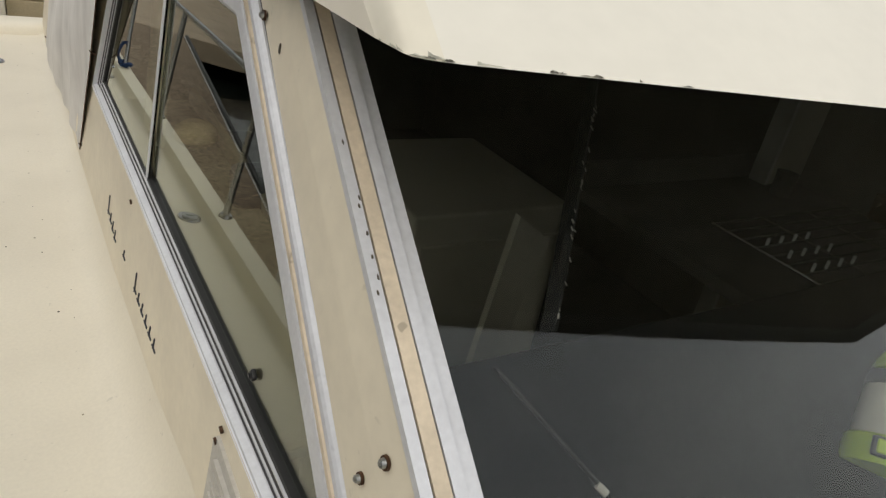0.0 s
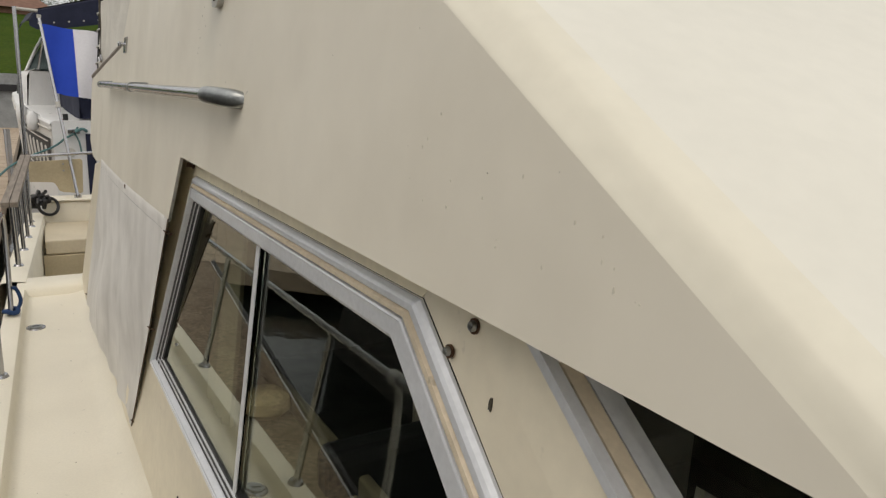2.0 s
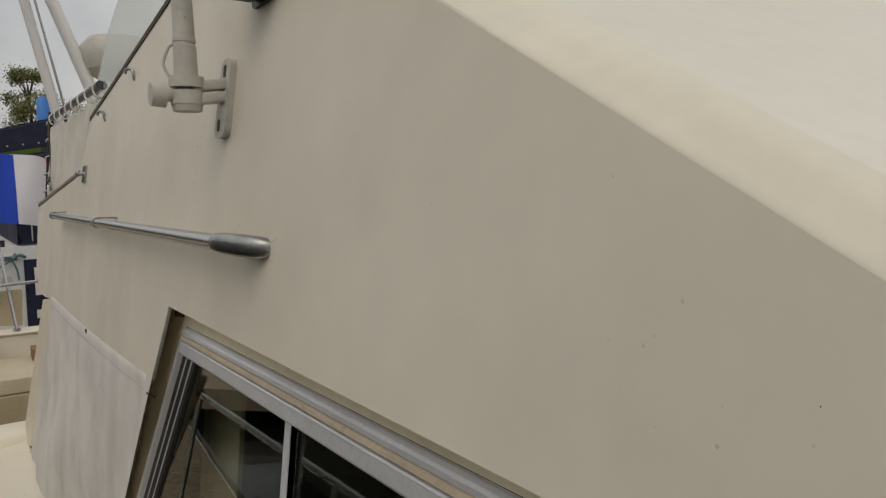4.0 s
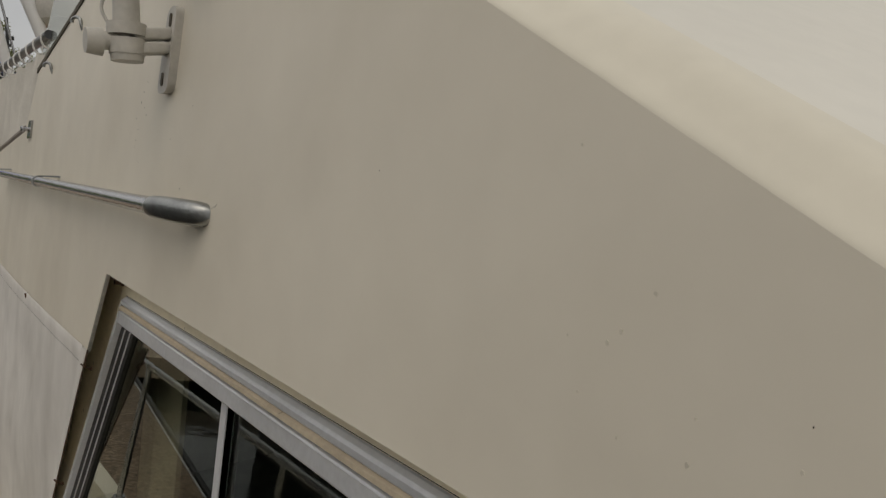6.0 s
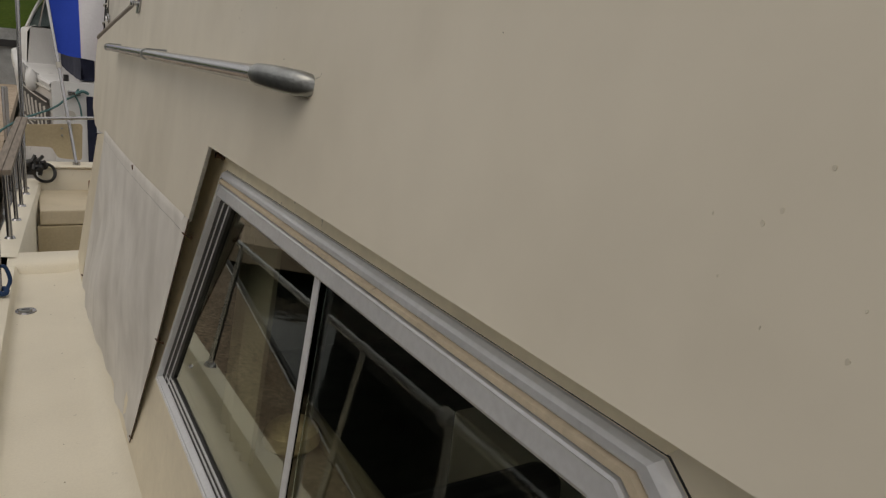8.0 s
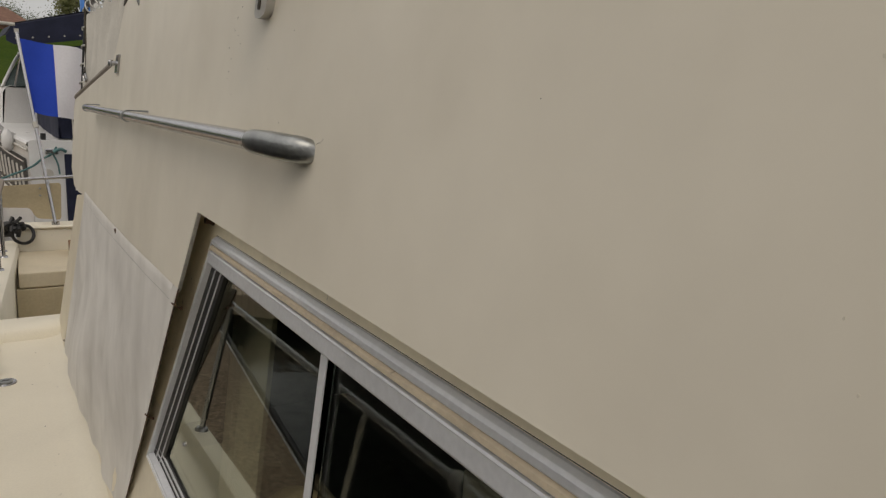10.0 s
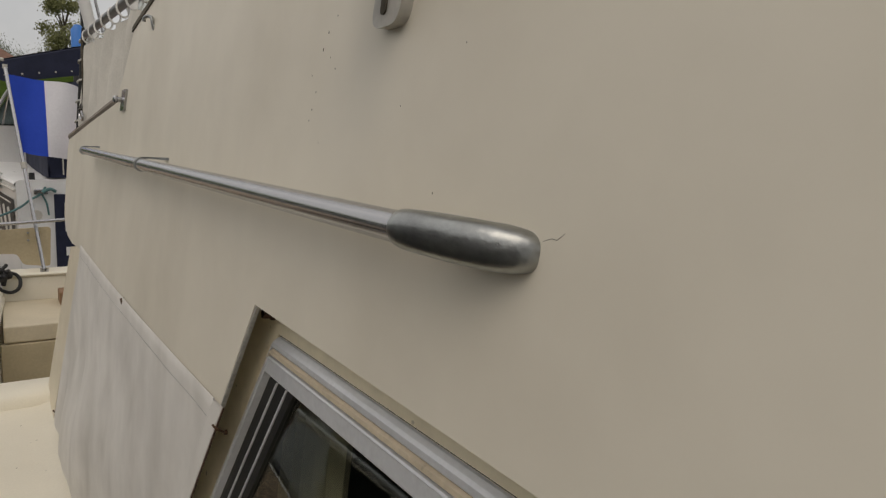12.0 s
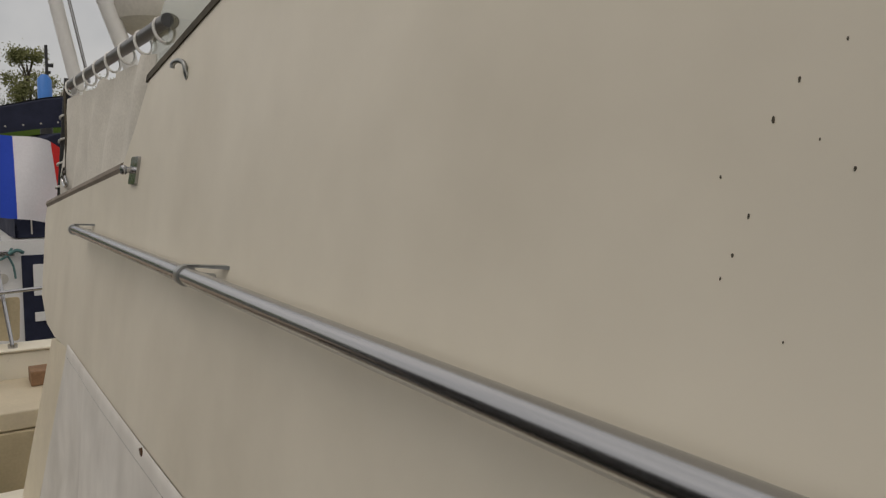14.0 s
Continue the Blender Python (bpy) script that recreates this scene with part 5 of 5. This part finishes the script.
part("bimini", boat_m(loft([[Vector((x, y, top + 0.02 * math.sin(y * 4) + 0.05 * math.sin((y - 0.4) / 2.0 * math.pi))) for x, top, low in AWNING] for y in (0.4, 0.8, 1.2, 1.6, 2.0, 2.4)])), NAVY, motor_boat, "navy sun awning", smooth=True)
part("bimini_valance", boat_m(loft([[Vector((x, 0.40 - d, low + (top - low) * w)) for x, top, low in AWNING] for w, d in ((0.0, 0.03), (0.0, 0.045), (0.5, 0.035), (0.97, 0.02), (1.02, 0.0))])), NAVY, motor_boat, smooth=True)
for k in range(9):
    x = 0.12 + 0.17 * k
    low = 1.86 + 0.15 * (x - 0.1)
    part("stud", boat_m(disc(0.010, 0.01, 10, Matrix.Translation((x, 0.352, low + 0.07)) @ pose(0, 0, 0, 90, 0, 0))), PLASTIC, motor_boat)
for x in (0.20, 2.3):
    part("awning_leg", boat_m(tube([(x, 2.0, 1.40), (x + 0.02, 0.50, 1.98)], 0.014, 10)), STEEL, motor_boat, smooth=True)
ROPE = material("green_rope", (0.10, 0.22, 0.22), 0.9, vary=0.3, scale=30)
part("mooring_line", boat_m(join(tube(curve([(0.42, -0.03, 0.68), (0.36, -0.07, 0.60), (0.26, -0.06, 0.54), (0.12, -0.10, 0.44), (-0.35, -0.4, 0.25), (-0.75, -0.9, -0.1)], 8), 0.012, 8), tube(curve([(0.38, -0.06, 0.62), (0.46, -0.07, 0.66), (0.52, -0.06, 0.63)], 6), 0.018, 8), tube(curve([(0.37, -0.06, 0.62), (0.42, -0.06, 0.50), (0.44, -0.05, 0.36)], 6), 0.010, 8))), ROPE, motor_boat, smooth=True)
part("cleat", boat_m(join(box((0.30, -0.05, 0.60), (0.44, -0.02, 0.66), 0.012), tube([(0.37, -0.03, 0.62), (0.37, -0.08, 0.62)], 0.014, 10))), STEEL, motor_boat)
part("filler_neck", boat_m(tube([(0.30, 0.06, 0.76), (0.30, 0.06, 0.84)], 0.03, 14)), BLACK, motor_boat, smooth=True)

for y, v in ((0.8, 0.92), (1.6, 0.94)):
    fender = thing("fender", "white inflated fender hanging on the neighbouring hull", "fender", "fenders")
    c = on_hull(y, v, 0.07)
    part("body", boat_m(loft([[c + Vector((math.cos(a) * r, math.sin(a) * r, h)) for a in [2 * math.pi * k / 18 for k in range(18)]] for r, h in ((0.01, -0.13), (0.04, -0.12), (0.065, -0.08), (0.072, 0.0), (0.065, 0.08), (0.04, 0.12), (0.015, 0.14))], close=True)), WHITE, fender, smooth=True)
    part("line", boat_m(tube([c + Vector((0, 0, 0.13)), on_hull(y, 1.0, -0.02) + Vector((0, 0, 0.01))], 0.008, 8)), CORD, fender, smooth=True)

# ---- pontoon, quay, bank ----
pontoon_plan = [(-0.72, -6.0), (-0.72, 9.0), (-1.77, 9.0), (-1.52, 7.0), (-1.04, 3.2), (-0.95, 2.0), (-0.95, -6.0)]
count = len(pontoon_plan)
pontoon = tagged(part("pavement", raw([(x, y, -0.50) for x, y in pontoon_plan] + [(x, y, -0.75) for x, y in pontoon_plan], [tuple(range(count)), tuple(range(2 * count - 1, count - 1, -1))] + [(i, count + i, count + (i + 1) % count, (i + 1) % count) for i in range(count)]), SPECK), "speckled brown pontoon beside the boat", "pontoon", kind="structure")
part("edge_rubber", tube([(x - 0.02, y, -0.495) for x, y in pontoon_plan[2:]], 0.022, 8), BLACK, pontoon, "black rubber edge")
part("edge_strip", tube([(x + 0.012, y, -0.497) for x, y in pontoon_plan[2:]], 0.006, 6), ALU, pontoon, "thin metal edge strip")
far_pontoon = tagged(part("pavement", box((-4.6, 9.01, -0.75), (-0.55, 31, -0.497)), BEIGE), "pale beige planked pontoon", "pontoon", kind="structure")
for k in range(26):
    part("plank_joint", box((-4.6, 9.5 + 0.8 * k, -0.497), (-0.55, 9.515 + 0.8 * k, -0.494)), SPECK, far_pontoon)
for x, y, h in ((-0.62, 9.8, 0.75), (-0.50, 14.5, 0.9)):
    pile = tagged(part("pontoon_post", tube([(x, y, -0.95), (x, y, h - 0.5)], 0.05, 14), STEEL, smooth=True), "steel post at the pontoon's edge", "post", "pontoon posts")
water = tagged(part("water", raw([(-400, -400, -0.95), (400, -400, -0.95), (400, 32, -0.95), (-400, 32, -0.95)], [(0, 1, 2, 3)]), WATER), "dark still harbour water", "water", kind="structure")
quay = tagged(part("wall_quay", join(box((-120, 31, -1.2), (160, 31.6, 1.10), 0.0), box((-120, 30.9, 1.10), (160, 31.7, 1.5))), CONCRETE), "grey concrete quay wall", "quay", kind="structure")
quay_band = tagged(part("trim", box((-120, 30.86, 0.85), (160, 30.99, 1.10)), BLACK), "dark rubbing strake along the quay", "fender", kind="structure")
rows = []
for i in range(31):
    y = 31.7 + 78 * (i / 30) ** 1.3
    rows.append([Vector((-160 + 12 * j, y, 1.46 + 5.0 * min(1, (y - 31.7) / 30) ** 1.1 + 0.25 * noise.noise((j * 0.8, y * 0.1, 0)))) for j in range(32)])
ground = tagged(part("ground", loft(rows), GRASS, smooth=True), "green grassy bank above the quay", "grass bank", kind="structure")
far_ground = tagged(part("ground_far", raw([(-600, 105, 6.2), (600, 105, 6.2), (600, 1500, 9), (-600, 1500, 9)], [(0, 1, 2, 3)]), GRASS), "distant green ground", "ground", kind="structure")
blue_pile = thing("mooring_pile", "mooring pile with bright blue cap", "pile")
part("cap", tube([(1.48, 17.6, 2.95), (1.48, 17.6, 3.46), (1.48, 17.6, 3.56)], [0.13, 0.13, 0.06], 20), material("blue_pile_cap", (0.03, 0.18, 0.55), 0.45, vary=0.1), blue_pile, smooth=True)
part("pile", tube([(1.48, 17.6, -1.0), (1.48, 17.6, 2.95)], 0.115, 16), BLACK, blue_pile, smooth=True)
mast = tagged(part("lamp_mast", join(tube([(4.75, 50, 4.5), (4.75, 50, 9.9)], 0.09, 8), box((4.7, 49.9, 8.6), (5.1, 50.1, 8.8)), box((4.7, 49.9, 8.2), (4.95, 50.1, 8.35))), BLACK), "dark lamp mast among the trees", "mast")
house = thing("far_house", "brick house with brown tiled roof on the bank", "house")
part("wall", box((-9.5, 58, 4.5), (1.4, 66, 6.25)), material("brick_wall", (0.30, 0.16, 0.11), 0.9, vary=0.2, scale=3), house)
part("roof", raw([(-10, 57.5, 6.2), (1.8, 57.5, 6.2), (1.8, 66.5, 6.2), (-10, 66.5, 6.2), (-10, 62, 7.7), (0.2, 62, 7.7)], [(0, 1, 5, 4), (2, 3, 4, 5), (1, 2, 5), (3, 0, 4), (3, 2, 1, 0)]), material("brown_roof", (0.20, 0.10, 0.065), 0.9, vary=0.2, scale=3), house)
for x in (-8, -5.5, -3):
    part("window", box((x, 57.93, 4.9), (x + 1.0, 58.0, 5.9)), BLACK, house)
LEAF_A = material("spring_leaves", (0.16, 0.17, 0.06), 0.8, vary=0.3, scale=0.6, grain=3, second=(0.24, 0.24, 0.10))
LEAF_B = material("dark_hedge_leaves", (0.03, 0.05, 0.012), 0.85, vary=0.4, scale=0.5, grain=3, second=(0.09, 0.11, 0.01))
BARK = material("grey_bark", (0.12, 0.10, 0.08), 0.95, vary=0.3)


def tree(x, y, z, tall, wide, leaves, mat, seed, label):
    rt = random.Random(seed)
    t = thing("tree", label, "tree", "trees on the bank")
    limbs = [tube([(x, y, z - 0.5), (x + 0.1, y, z + tall * 0.4), (x, y, z + tall * 0.85)], [tall * 0.028, tall * 0.018, tall * 0.004], 8)]
    tips = []
    for k in range(16):
        a, h = rt.uniform(0, 6.28), rt.uniform(0.25, 0.85)
        reach = wide * rt.uniform(0.45, 1.0) * math.sin(min(1, (1.08 - h) * 1.5) * 1.5)
        tip = Vector((x + math.cos(a) * reach, y + math.sin(a) * reach, z + tall * min(1.0, h + rt.uniform(0.08, 0.2))))
        limbs.append(tube([(x, y, z + tall * h * 0.8), (x + math.cos(a) * reach * 0.5, y + math.sin(a) * reach * 0.5, z + tall * (h + 0.04)), tip], [tall * 0.009, tall * 0.006, tall * 0.002], 6))
        tips.append(tip)
    part("trunk", join(*limbs), BARK, t)
    verts, faces = [], []
    for k in range(leaves):
        tip = rt.choice(tips)
        c = tip + Vector((rt.gauss(0, 1), rt.gauss(0, 1), rt.gauss(0, 0.8))) * wide * 0.17
        s = tall * rt.uniform(0.010, 0.022)
        d1 = Vector((rt.gauss(0, 1), rt.gauss(0, 1), rt.gauss(0, 1))).normalized() * s
        d2 = d1.orthogonal().normalized() * s * 0.7
        n = len(verts)
        verts += [c - d1, c + d2, c + d1, c - d2]
        faces.append((n, n + 1, n + 2, n + 3))
    me = bpy.data.meshes.new("crown")
    me.from_pydata(verts, [], faces)
    me.materials.append(mat)
    crown = new("crown", me)
    crown.parent = t


tree(4.7, 62, 5.9, 5.3, 1.9, 5500, LEAF_A, 3, "young spring tree with thin light-green leaves")
tree(9.5, 66, 5.8, 4.4, 3.0, 4000, LEAF_A, 4, "spring tree with thin light-green leaves")
for k, x in enumerate((-14, -9.5, -5.5, -1.8, 0.6, 5.6, 7.8, 11.5, 15.5, 20)):
    tree(x, 68 + (k % 3) * 2, 5.4, 3.1 + 0.8 * (k % 2), 3.0, 2600, LEAF_B, 20 + k, "dark hedge-like bush on the bank")

boat_shed = thing("boat_shed", "dark timber boat shed beyond the pontoon", "shed")
part("wall", box((-2.9, -5.0, -0.95), (-2.7, 7.0, 1.45)), DARK, boat_shed)
part("roof", raw([(-2.6, -5.2, 1.42), (-2.6, 7.2, 1.42), (-5.6, 7.2, 2.2), (-5.6, -5.2, 2.2), (-2.6, -5.2, 1.52), (-2.6, 7.2, 1.52), (-5.6, 7.2, 2.3), (-5.6, -5.2, 2.3)], [(3, 2, 1, 0), (4, 5, 6, 7), (0, 1, 5, 4), (1, 2, 6, 5), (2, 3, 7, 6), (3, 0, 4, 7)]), BLACK, boat_shed)
for y in (-3.0, -0.2, 2.6, 5.0):
    shed_window = part("window", box((-2.71, y, 0.1), (-2.68, y + 1.5, 1.2), 0.01), BLACK, boat_shed)
    part("window_frame", join(box((-2.69, y - 0.05, 0.04), (-2.66, y + 1.55, 0.1)), box((-2.69, y - 0.05, 1.2), (-2.66, y + 1.55, 1.26)), box((-2.69, y - 0.05, 0.1), (-2.66, y, 1.2)), box((-2.69, y + 1.5, 0.1), (-2.66, y + 1.55, 1.2))), ALU, shed_window)
